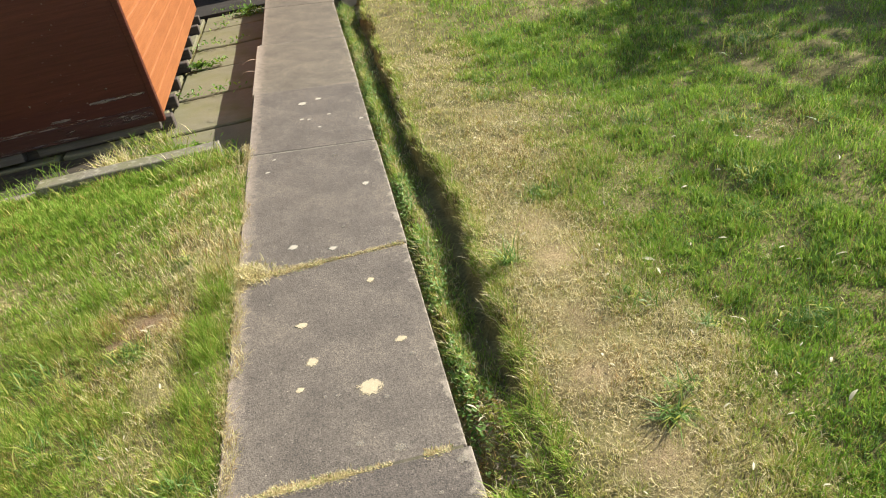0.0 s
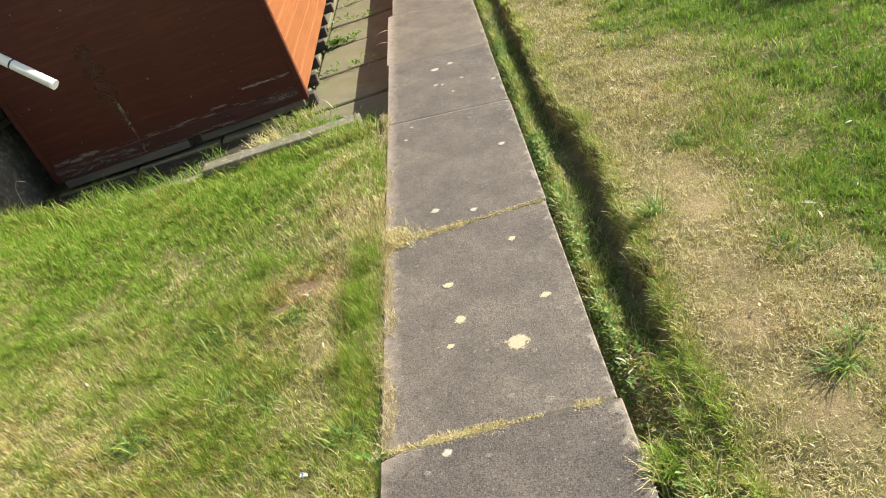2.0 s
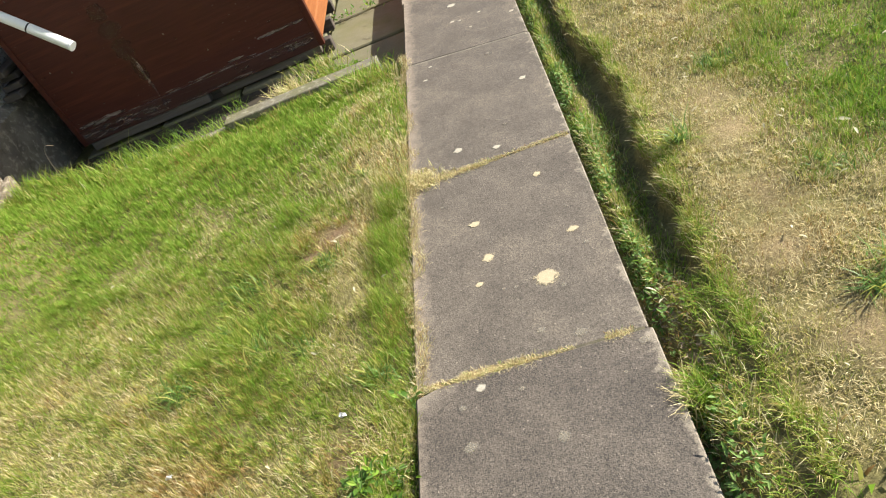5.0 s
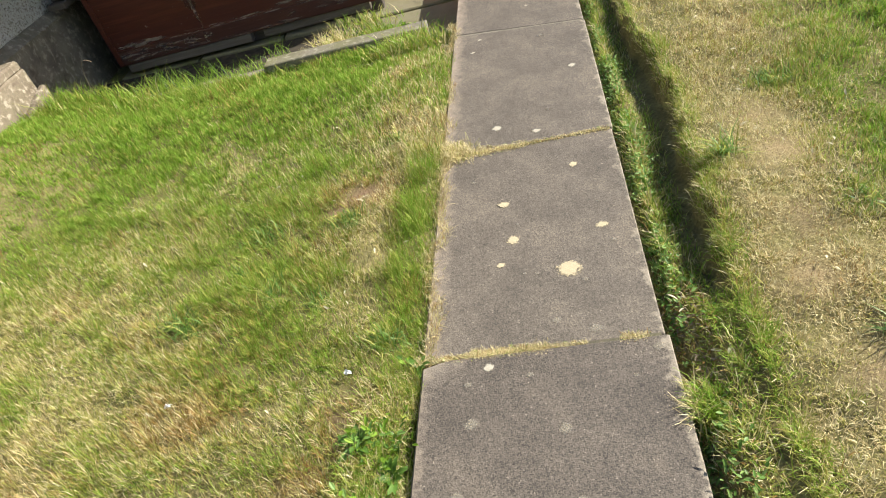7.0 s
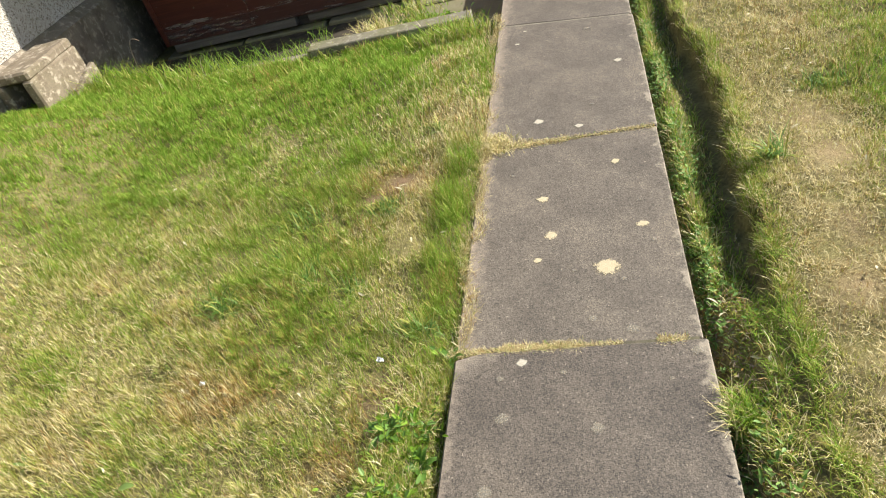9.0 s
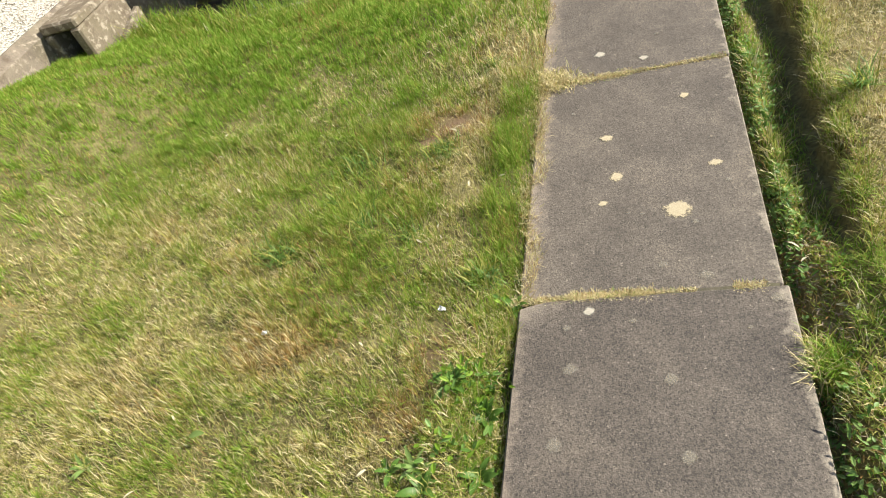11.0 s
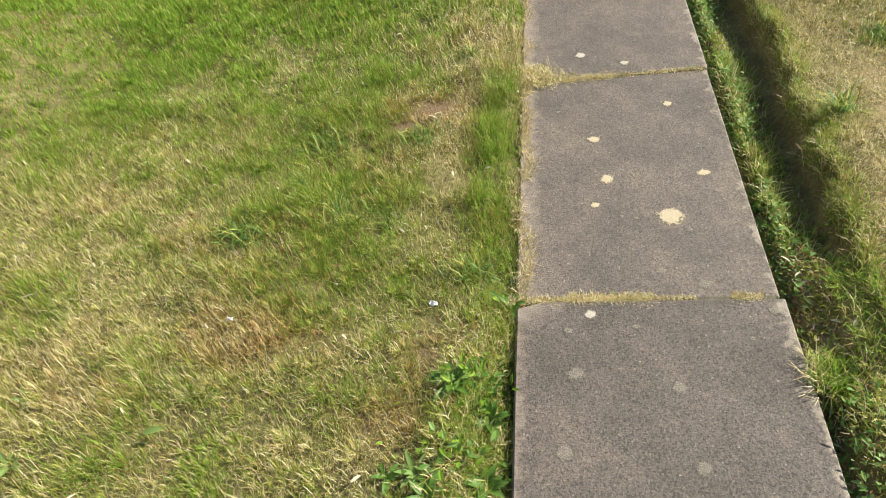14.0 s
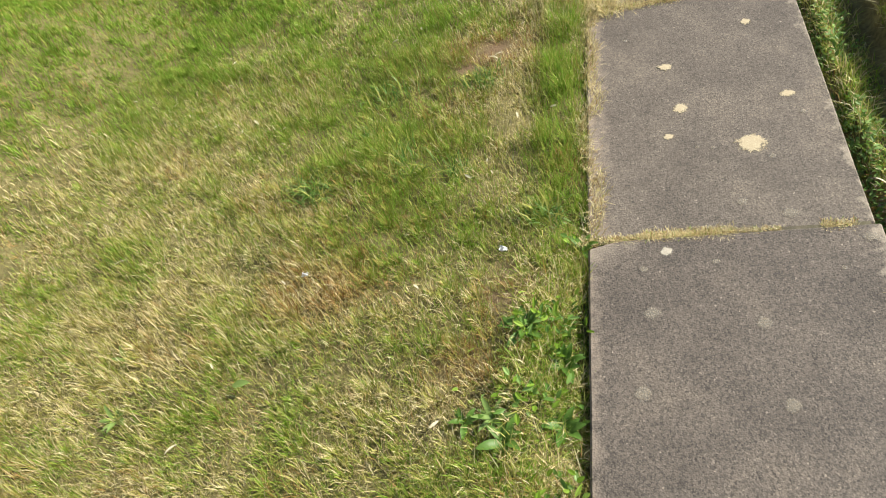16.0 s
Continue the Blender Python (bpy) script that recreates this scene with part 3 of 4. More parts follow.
# coarser grass of the lawns further off
parts = []
for x0, x1, y0, y1, d, sd in ((-2.7, -0.02, -6, -1.2, 1700, 61), (0.85, 7.0, -6, -0.5, 1300, 62), (3.6, 8.0, -0.5, 6.0, 1200, 63)):
    parts.append(scatter(x0, x1, y0, y1, d, sd))
x, y, r, q = (np.concatenate([p[i] for p in parts]) for i in range(4))
k = choose(r, np.clip(0.3 + 0.9 * (patchy(x, y, 0.6, 10) - 0.5), 0, 1), 0.02)
blades("outer_lawn_grass", x, y, 0.03 + 0.03 * q, 0.008 + 0.006 * q, 0.95 + 0 * x, k, ("green", "olive", "straw", "rust"), "yellow-green lawn grass further off")

# trench grass: overhanging tufts on the brink, weeds in the strip beside the slabs
x, y, r, q = scatter(0.614, 0.76, -0.7, 5.0, 32000, 31)
keep = q < 0.48 + 0.6 * sm(0.74, 0.64, x) * patchy(x, y, 0.12, 4) * 1.4
keep &= q < 1 - 0.4 * sm(0.28, 0.12, y) * sm(0.72, 0.67, x)
x, y, r, q = x[keep], y[keep], r[keep], q[keep]
k = choose(r, np.clip(0.25 + 0.4 * sm(0.7, 0.2, y) + 0.9 * (patchy(x, y, 0.2, 5) - 0.5), 0, 1), 0.02)
blades("trench_grass", x, y, (0.015 + 0.035 * q) * (0.6 + 1.4 * patchy(x, y, 0.17, 11) * sm(0.62, 0.66, x)), 0.0018 + 0.001 * q, 0.85 + 0 * x, k, ("green", "olive", "straw", "rust"), "thin green grass and stalks in the narrow trench")

rs = np.random.RandomState(77)
tufts = [(0.640, -0.20, 0.03, 170), (0.66, -0.24, 0.045, 240), (0.77, 0.45, 0.07, 160), (0.86, 0.62, 0.09, 260), (0.80, 1.5, 0.07, 160), (0.82, 3.05, 0.12, 200), (0.70, 4.1, 0.12, 260), (0.78, 0.05, 0.07, 200), (0.74, -0.25, 0.08, 220), (0.80, 1.05, 0.06, 130), (0.80, 2.1, 0.08, 160), (0.72, 3.6, 0.1, 160), (0.82, 0.25, 0.06, 150), (0.74, 0.02, 0.05, 180), (0.76, -0.12, 0.06, 220), (0.72, -0.33, 0.06, 220), (0.74, -0.48, 0.06, 200)]
for b in np.arange(-0.6, 4.6, 0.085):
    b = b + rs.uniform(-0.03, 0.03)
    if rs.rand() < 0.72:
        tufts.append((float(lawn_edge(np.array([b]))[0]) + rs.uniform(0.0, 0.03), b, rs.uniform(0.02, 0.045), int(rs.uniform(50, 120))))
tx = np.concatenate([rs.normal(a, s * 0.55, n) for a, b, s, n in tufts])
ty = np.concatenate([rs.normal(b, s * 0.7, n) for a, b, s, n in tufts])
keep = (tx > lawn_edge(ty) - 0.02) | (tx < 0.72) | (ty < 0.12)
tx, ty = tx[keep], ty[keep]
q = rs.rand(len(tx))
blades("edge_tuft_grass", tx, ty, 0.02 + 0.035 * q, 0.0014 + 0.0008 * q, 0.95 + 0 * tx, choose(rs.rand(len(tx)), np.where(ty < 0.3, 0.08, 0.42) + 0.5 * (patchy(tx, ty, 0.09, 4) - 0.5), 0.03), ("green", "olive", "straw", "rust"), "longer arching grass tufts overhanging the trench", way=np.where(rs.rand(len(tx)) < 0.55, rs.normal(np.pi, 0.9, len(tx)), rs.uniform(0, 6.28, len(tx))), base=np.maximum(height(tx, ty), np.where(tx > 0.72, -0.05, -0.2)))

n = 420
x, y, q = rs.normal(0.655, 0.022, n), rs.normal(-0.215, 0.028, n), rs.rand(n)
blades("slab_edge_tuft", x, y, 0.045 + 0.045 * q, 0.0015 + 0.0009 * q, 0.75 + 0 * x, np.where(x < 0.64, 2, np.where(q * 29 % 1 < 0.75, 0, 1)), ("green", "olive", "straw", "rust"), "green grass tuft with pale stems leaning over the slab edge", base=np.full(n, -0.085), way=np.where(rs.rand(n) < 0.5, rs.normal(np.pi, 0.8, n), rs.uniform(0, 6.28, n)))

# longer grass against the near slab's left side
n = 5200
x, y, q = -0.012 - 0.15 * rs.rand(n) ** 1.3, rs.uniform(-0.8, -0.06, n), rs.rand(n)
keep = rs.rand(n) < 1.5 * patchy(x, y, 0.09, 1) - 0.1
x, y, q = x[keep], y[keep], q[keep]
blades("slab_side_grass", x, y, 0.02 + 0.04 * q, 0.0013 + 0.0008 * q, 0.95 + 0 * x, choose(rs.rand(len(x)), 0.15 + 0.9 * patchy(x, y, 0.06, 7), 0.02), ("green", "olive", "straw", "rust"), "longer mixed grass beside the near slab")

# fringe along the slabs' left edge: dry short blades creeping over the concrete
n = 5600
y = rs.uniform(-0.03, 2.15, n)
x = rs.normal(-0.012, 0.012, n) + 0.05 * (patchy(y * 0, y, 0.11, 6) - 0.45) + 0.012 * sm(0.0, 0.05, y) * sm(1.3, 0.8, y)
q = rs.rand(n)
k = np.where(rs.rand(n) < 0.82, 2, np.where(rs.rand(n) < 0.6, 3, 1))
blades("edge_fringe_grass", x, y, 0.012 + 0.026 * q * q, 0.0011 + 0.0006 * q, 1.1 + 0 * x, k, ("green", "olive", "straw", "rust"), "dry tan grass creeping over the slab edge", base=np.where(x > 0, 0.001 - 0.096 * x, -0.006), way=rs.normal(0.15, 1.3, n))

# grass and moss in the slab joints
jx, jy = [], []
for y0, x0, x1, n, s in ((0.0, -0.02, 0.30, 3200, 0.006), (0.0, 0.12, 0.32, 3600, 0.009), (0.0, 0.3, 0.42, 500, 0.004), (0.0, 0.5, 0.57, 700, 0.008), (1.0, 0.0, 0.3, 3200, 0.011), (1.0, 0.15, 0.6, 2600, 0.006), (1.035, -0.06, 0.08, 3600, 0.035), (1.01, 0.02, 0.18, 2200, 0.015)):
    u = rs.uniform(x0, x1, n)
    jx.append(u)
    jy.append(rs.normal(y0 - (0.095 if y0 > 0.5 else 0.04) * (1 - u / 0.61), s, n))
jx, jy = np.concatenate(jx), np.concatenate(jy)
q = rs.rand(len(jx))
blades("joint_grass", jx, jy, 0.005 + 0.011 * q, 0.0012 + 0.0006 * q, 1.0 + 0 * jx, np.where(q * 31 % 1 < 0.8, 2, np.where(q * 53 % 1 < 0.6, 3, 0)), ("green", "olive", "straw", "rust"), "short yellow-green grass growing in the slab joints", base=-0.096 * jx - 0.001)

n = 1700
x, y, q = rs.normal(0.015, 0.045, n), rs.normal(0.94, 0.032, n), rs.rand(n)
blades("joint_tuft", x, y, 0.02 + 0.022 * q, 0.0016 + 0.0008 * q, 0.95 + 0 * x, np.where(q * 41 % 1 < 0.8, 2, 1), ("green", "olive", "straw", "rust"), "dry straw tuft at the slab joint", base=np.where(x > 0, -0.096 * x - 0.001, -0.008))

# rank grass along the kerb in front of the shed
clumps = [(-1.28, 2.45, 0.07, 150), (-1.52, 2.50, 0.06, 110), (-1.68, 2.44, 0.06, 260), (-2.05, 2.40, 0.08, 220), (-2.30, 2.38, 0.08, 260), (-1.15, 2.62, 0.05, 60), (-1.95, 2.65, 0.07, 120)]
x = np.concatenate([rs.normal(a, s, n) for a, b, s, n in clumps])
y = np.maximum(np.concatenate([rs.normal(b, s * 0.6, n) for a, b, s, n in clumps]), 2.34)
q = rs.rand(len(x))
blades("kerb_grass", x, y, 0.08 + 0.13 * q * q, 0.0024 + 0.0014 * q, 0.75 + 0 * x, np.where(q * 37 % 1 < 0.78, 0, np.where(q * 53 % 1 < 0.7, 1, 2)), ("green", "leaf", "olive", "rust"), "tall green grass clumps behind the kerb", base=np.full_like(x, -0.18))
n = 2600
x = -0.34 - 2.1 * rs.rand(n) ** 0.8
y = np.minimum(rs.normal(2.11, 0.06, n), 2.195)
q = rs.rand(n)
g = sm(-0.6, -1.2, x)
keep = rs.rand(n) < (1.7 * patchy(x, y, 0.13, 9) - 0.45 + 0.7 * g)
x, y, q, g = x[keep], y[keep], q[keep], g[keep]
blades("kerb_front_grass", x, y, (0.025 + 0.04 * q) * (1 + 0.5 * g), 0.0026 + 0.0012 * q, 0.7 + 0 * x, choose(rs.rand(len(x)), 0.08, 0.01), ("green", "olive", "straw", "rust"), "long green grass leaning over the kerb")
for cx, cy, n, mats, s, hgt in ((-0.72, 2.45, 520, (0.8, 0.0), 0.055, 0.15), (-0.50, 2.60, 220, (0.0, 0.0), 0.05, 0.09), (-0.25, 2.07, 800, (0.2, 0.0), 0.09, 0.10), (-0.62, 2.86, 260, (0.3, 0.0), 0.10, 0.08), (-2.26, 2.20, 300, (0.0, 0.0), 0.10, 0.13), (-2.02, 2.22, 260, (0.0, 0.0), 0.10, 0.12), (-1.78, 2.22, 220, (0.1, 0.0), 0.09, 0.11)):
    x, y, q = rs.normal(cx, s, n), rs.normal(cy, s * 0.6, n), rs.rand(n)
    blades("grass_tuft", x, y, hgt * (0.7 + 0.7 * q), 0.003 + 0.0015 * q, 0.8 + 0 * x, choose(rs.rand(n), mats[0], 0.03), ("green", "olive", "straw", "rust"), "dry straw-coloured grass tuft by the kerb" if mats[0] > 0.5 else "green grass tuft by the kerb", base=np.maximum(height(x, y), -0.16))


# ---- path ----
path = thing("garden_path", "narrow path of dark aggregate concrete slabs", "path", FALL, kind="structure")
JOINTS = (-6.1, -5.08, -4.07, -3.05, -2.03, -1.02, 0.0, 1.0, 1.98, 2.88, 3.94, 5.1, 6.25)
# some joints run askew: their left ends lie nearer by so much
SKEW = {0.0: 0.04, 1.0: 0.095}
for i in range(len(JOINTS) - 1):
    a, b = JOINTS[i] + 0.0025, JOINTS[i + 1] - 0.0025
    left = 0.0 if i < 9 else -0.012 if i == 9 else 0.02
    bm = rough_box(-0.305 + left, 0.305 + (0.010 if i == 5 else 0.004 * (i % 2)), -(b - a) / 2, (b - a) / 2, -0.07, 0.0, 9, 0.0014, 0.004, i)
    for v in bm.verts:
        half, side = (b - a) / 2, (0.305 - v.co.x) / 0.61
        if v.co.y < -half + 0.02:
            v.co.y -= SKEW.get(JOINTS[i], 0.0) * side
        if v.co.y > half - 0.02:
            v.co.y -= SKEW.get(JOINTS[i + 1], 0.0) * side
            if i == 5:
                v.co.y -= 0.02 * max(0.0, 1 - (v.co.x + 0.305) / 0.055)
    slab = part("paving_slab", bm, M["slab_near" if i == 5 else "slab" if i < 9 else "slab_pale"], path, m=pose(0.305, (a + b) / 2, 0.002 * (i % 3 - 1)))
    SPOTS = [(0.399, 0.266, 33, 0), (0.243, 0.415, 19, 0), (0.218, 0.601, 16, 0), (0.513, 0.452, 15, 0), (0.204, 0.306, 12, 0), (0.271, 0.263, 5, 1), (0.306, 0.258, 6, 1),
             (0.511, 0.57, 6, 1), (0.535, 0.377, 8, 1), (0.456, 0.789, 14, 0), (0.198, 1.078, 17, 0), (0.344, 1.029, 15, 0), (0.517, 1.522, 16, 0), (0.395, 1.178, 8, 1), (0.403, 1.863, 12, 1),
             (0.095, 1.763, 10, 0), (0.124, 1.895, 9, 0), (0.352, 2.233, 10, 0), (0.276, 2.609, 24, 0), (0.363, 2.659, 19, 0), (0.411, 2.398, 12, 0), (0.266, 2.369, 14, 0), (0.301, 2.356, 9, 0),
             (0.572, 2.279, 14, 0), (0.349, 0.073, 11, 1), (0.439, 0.22, 8, 1), (0.588, -0.039, 13, 1), (0.172, -0.075, 13, 0), (0.134, -0.242, 16, 1), (0.343, -0.264, 14, 1),
             (0.1, -0.428, 16, 1), (0.366, -0.446, 15, 1), (0.119, -0.125, 9, 1), (0.272, -0.106, 8, 1), (0.447, 0.035, 15, 1), (0.52, -0.126, 6, 1), (0.257, 0.489, 5, 1), (0.115, 0.737, 8, 1)]
    for sx, sy, mm, grey in SPOTS:
        if not a < sy < b:
            continue
        bm = bmesh.new()
        seed = Vector((sx * 40, sy * 40, 0))
        ring = []
        for j in range(44):
            an = j / 44 * 2 * math.pi
            way = Vector((math.cos(an), math.sin(an), 0))
            rad = mm / 1000 * (1.2 + 0.5 * noise.noise(seed + way * 1.1) + 0.4 * noise.noise(seed + way * 3.5))
            ring.append((math.cos(an) * rad * 1.12, math.sin(an) * rad))
        lo = [bm.verts.new((u, v, -0.004)) for u, v in ring]
        up = [bm.verts.new((u * 0.95, v * 0.95, 0.0004)) for u, v in ring]
        mid = bm.verts.new((0, 0, 0.0007))
        for j in range(44):
            bm.faces.new((lo[j], lo[j - 1], up[j - 1], up[j]))
            bm.faces.new((up[j], up[j - 1], mid))
        bmesh.ops.recalc_face_normals(bm, faces=bm.faces[:])
        part("lichen_patch", bm, M["lichen_grey" if grey else "lichen_white" if sy > 0.9 or sy < 0 else "lichen"], slab, "grey lichen patch" if grey else "whitish lichen patch" if sy > 0.9 or sy < 0 else "pale yellow lichen patch", m=pose(sx - 0.305, sy - (a + b) / 2, 0.0016))

for jy0 in JOINTS[1:-1]:
    d = SKEW.get(jy0, 0.0)
    bm = box(0.01, 0.6, -0.006, 0.006, -0.06, -0.001)
    for v in bm.verts:
        v.co.y -= d * (0.61 - v.co.x) / 0.61
    part("joint_fill", bm, M["mortar" if jy0 < 1.5 else "pale_joint"], path, "sandy joint filling", m=pose(0, jy0, 0))

# ---- shed ----
SHED = pose(-0.637, 3.217, -0.14, 0, 0, 1.8)
SW, SL, EAVE, RIDGE = 1.81, 3.02, 1.95, 2.35
shed = thing("garden_shed", "brown wooden garden shed on timber bearers, shade put into its front's colour", "shed", SHED)
BH = 0.118
board_mesh = {}


def board(length, along, key, h=BH, groove=False):
    """One shiplap board, thicker at its foot; along x or y."""
    bm = bmesh.new()
    prof = [(0.0, 0.0), (0.0185, 0.0), (0.0165, h), (0.0, h)]
    if groove:
        prof = [(0.0, 0.0), (0.019, 0.001), (0.019, h - 0.010), (0.011, h), (0.0, h)]
    ends = []
    for s in (0.0, length):
        ends.append([bm.verts.new((-s, -d, z) if along == "x" else (d, s, z)) for d, z in prof])
    for j in range(len(prof)):
        bm.faces.new((ends[0][j], ends[0][j - 1], ends[1][j - 1], ends[1][j]))
    bm.faces.new(ends[0])
    bm.faces.new(ends[1][::-1])
    bmesh.ops.recalc_face_normals(bm, faces=bm.faces[:])
    return put(bm, key)


front_mesh, worn_mesh = board(SW, "x", "front_board"), board(SW, "x", "worn_board")
side_mesh, back_mesh, left_mesh = board(SL, "y", "side_board", groove=True), board(SW, "x", "back_board"), board(SL, "y", "left_board")
# only the side to the sun gets the lighter, sunlit-coloured boards
for i in range(16):
    z = 0.10 + i * BH
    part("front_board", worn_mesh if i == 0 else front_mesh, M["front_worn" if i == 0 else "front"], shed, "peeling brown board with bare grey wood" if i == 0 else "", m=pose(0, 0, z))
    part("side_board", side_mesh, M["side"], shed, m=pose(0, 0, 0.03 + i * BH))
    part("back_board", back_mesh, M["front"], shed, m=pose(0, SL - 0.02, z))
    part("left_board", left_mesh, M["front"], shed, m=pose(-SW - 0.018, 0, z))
for i in range(4):
    h = EAVE - 0.14 + 0.02 + i * 0.1
    w = SW * (1 - i * 0.22)
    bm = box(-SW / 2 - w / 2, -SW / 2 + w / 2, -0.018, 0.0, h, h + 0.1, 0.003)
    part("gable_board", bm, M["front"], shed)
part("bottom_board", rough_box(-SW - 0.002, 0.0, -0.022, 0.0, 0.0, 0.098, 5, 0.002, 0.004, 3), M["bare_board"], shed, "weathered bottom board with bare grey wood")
rs2 = random.Random(4)


def worn_patch(x0, x1, z0, z1, depth, mat, name, label, across=False, rows_=12):
    """A thin ragged film of bare or faded wood on the boards."""
    bm = bmesh.new()
    pts = []
    for j in range(rows_):
        f = math.sin(math.pi * (j + 0.6) / rows_) ** 0.35
        u = j / (rows_ - 1)
        lo, hi = f * rs2.uniform(0.7, 1.0), f * rs2.uniform(0.6, 1.0)
        if across:
            x, mid, half = x0 + (x1 - x0) * u, (z0 + z1) / 2, (z1 - z0) / 2
            pts.append((bm.verts.new((x, -depth, mid - half * lo)), bm.verts.new((x, -depth, mid + half * hi))))
        else:
            z, mid, half = z0 + (z1 - z0) * u, (x0 + x1) / 2, (x1 - x0) / 2
            pts.append((bm.verts.new((mid - half * lo, -depth, z)), bm.verts.new((mid + half * hi, -depth, z))))
    for j in range(rows_ - 1):
        bm.faces.new((pts[j][0], pts[j][1], pts[j + 1][1], pts[j + 1][0]))
    ext = bmesh.ops.extrude_face_region(bm, geom=bm.faces[:])
    for v in ext["geom"]:
        if isinstance(v, bmesh.types.BMVert):
            v.co.y += 0.0165
    bmesh.ops.recalc_face_normals(bm, faces=bm.faces[:])
    part(name, bm, M[mat], shed, label)


for x0, x1, z0, z1 in ((-1.24, -1.09, 0.40, 0.545), (-1.25, -1.08, 0.555, 0.66), (-1.24, -1.10, 0.67, 0.78), (-1.20, -1.11, 0.24, 0.40)):
    worn_patch(x0, x1, z0, z1, 0.0195, "faded", "paint_run", "faded run of old paint")
for x0, x1, z0, z1 in ((-1.163, -1.135, 0.17, 0.40), (-1.158, -1.132, 0.10, 0.24)):
    worn_patch(x0, x1, z0, z1, 0.0197, "drip", "paint_run", "pale drip mark on the boards")
worn_patch(-1.162, -1.13, 0.012, 0.092, 0.0245, "drip", "paint_run", "pale drip mark on the boards")
for x0, x1, z0, z1, d in ((-1.79, -1.36, 0.006, 0.095, 0.0245), (-1.09, -0.45, 0.002, 0.03, 0.0245), (-1.40, -1.16, 0.004, 0.05, 0.0245), (-0.36, -0.03, 0.035, 0.092, 0.0245), (-0.62, -0.5, 0.04, 0.09, 0.0245), (-1.79, -1.1, 0.03, 0.097, 0.0247)):
    worn_patch(x0, x1, z0, z1, d, "bare_patch", "bare_patch", "bare grey wood where paint has peeled", True, 26)
for x0, x1, z0, z1 in ((-1.78, -1.42, 0.102, 0.14), (-1.75, -0.03, 0.100, 0.108), (-1.10, -0.42, 0.112, 0.122), (-0.36, -0.03, 0.185, 0.21), (-0.62, -0.5, 0.125, 0.145)):
    worn_patch(x0, x1, z0, z1, 0.0205, "bare_line", "bare_patch", "bare grey wood where paint has peeled", True, 30)
rs3 = random.Random(12)
for i in range(34):
    u, z, w = rs3.uniform(-1.75, -0.08), rs3.uniform(0.2, 1.35), rs3.uniform(0.004, 0.010)
    worn_patch(u - w, u + w, z - w * 0.8, z + w * 1.3, 0.0196, "drip", "paint_chip", "small pale chip in the paint", rows_=6)
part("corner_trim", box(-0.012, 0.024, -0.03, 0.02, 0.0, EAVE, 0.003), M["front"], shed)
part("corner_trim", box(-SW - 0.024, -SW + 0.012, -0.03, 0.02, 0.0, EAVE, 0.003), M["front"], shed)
part("floor", box(-SW + 0.02, -0.02, 0.02, SL - 0.03, 0.0, 0.03), M["bearer"], shed)
for i in range(8):
    y0 = 0.05 + i * 0.40
    part("bearer", rough_box(-SW + 0.01, 0.055 - 0.02 * (i % 3), y0, y0 + 0.07, -0.085, -0.003, 2, 0.003, 0.005, i), M["bearer"], shed)
part("front_bearer", rough_box(-SW + 0.02, -0.86, -0.012, 0.05, -0.062, -0.004, 3, 0.003, 0.005, 9), M["sill"], shed)
part("front_bearer", rough_box(-0.78, -0.02, 0.01, 0.06, -0.06, -0.004, 3, 0.003, 0.005, 10), M["sill"], shed)
for sgn in (0, 1):
    bm = bmesh.new()
    e0, e1 = (0.10, -SW / 2) if sgn == 0 else (-SW - 0.10, -SW / 2)
    vs = [bm.verts.new(p) for p in ((e0, -0.21, EAVE - 0.06), (e1, -0.21, RIDGE), (e1, SL + 0.1, RIDGE), (e0, SL + 0.1, EAVE - 0.06))]
    f = bm.faces.new(vs)
    ext = bmesh.ops.extrude_face_region(bm, geom=[f])
    for v in ext["geom"]:
        if isinstance(v, bmesh.types.BMVert):
            v.co.z += 0.03
    bmesh.ops.recalc_face_normals(bm, faces=bm.faces[:])
    part("roof_panel", bm, M["felt"], shed, "dark roofing felt panel")

# pad of old slabs under and beside the shed
pad = thing("shed_base", "mossy old concrete slabs beside the shed", "paving", kind="structure")
for i in range(6):
    for j in range(4):
        y0 = 2.50 + i * 0.655
        if j and i == 0:
            continue
        x0 = -0.03 - (j + 1) * 0.63
        bm = rough_box(0.008, 0.614, 0.012, 0.637, -0.05, 0.0, 4, 0.004, 0.008, i * 5 + j)
        part("base_slab", bm, M["pad"], pad, m=pose(x0, y0, -0.228 + 0.006 * ((i * 3 + j * 2) % 3 - 1), 0.4 * ((i + j) % 3 - 1), 0, 0.5 * (j % 2)))

# kerb in front of the shed
for x0, x1, z, rz in ((-1.07, -0.165, -0.008, 0.3), (-1.99, -1.085, -0.06, -0.4)):
    k = thing("kerb", "weathered grey concrete edging kerb between lawn and shed", "kerb", pose(x1, 2.20, z, 0, 0, rz), "kerbs by the shed")
    part("edging", rough_box(-(x1 - x0), 0, 0.0, 0.105, -0.26, 0.0, 7, 0.003, 0.005, int(-x0 * 9)), M["kerb"], k)

# soil strip behind the kerb; the gap's shade is put into its dark colour
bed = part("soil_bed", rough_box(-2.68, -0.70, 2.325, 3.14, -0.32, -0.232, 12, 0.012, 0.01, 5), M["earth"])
tagged(bed, "soil between kerb and shed, dark with the gap's shade in its colour", "soil", kind="structure")

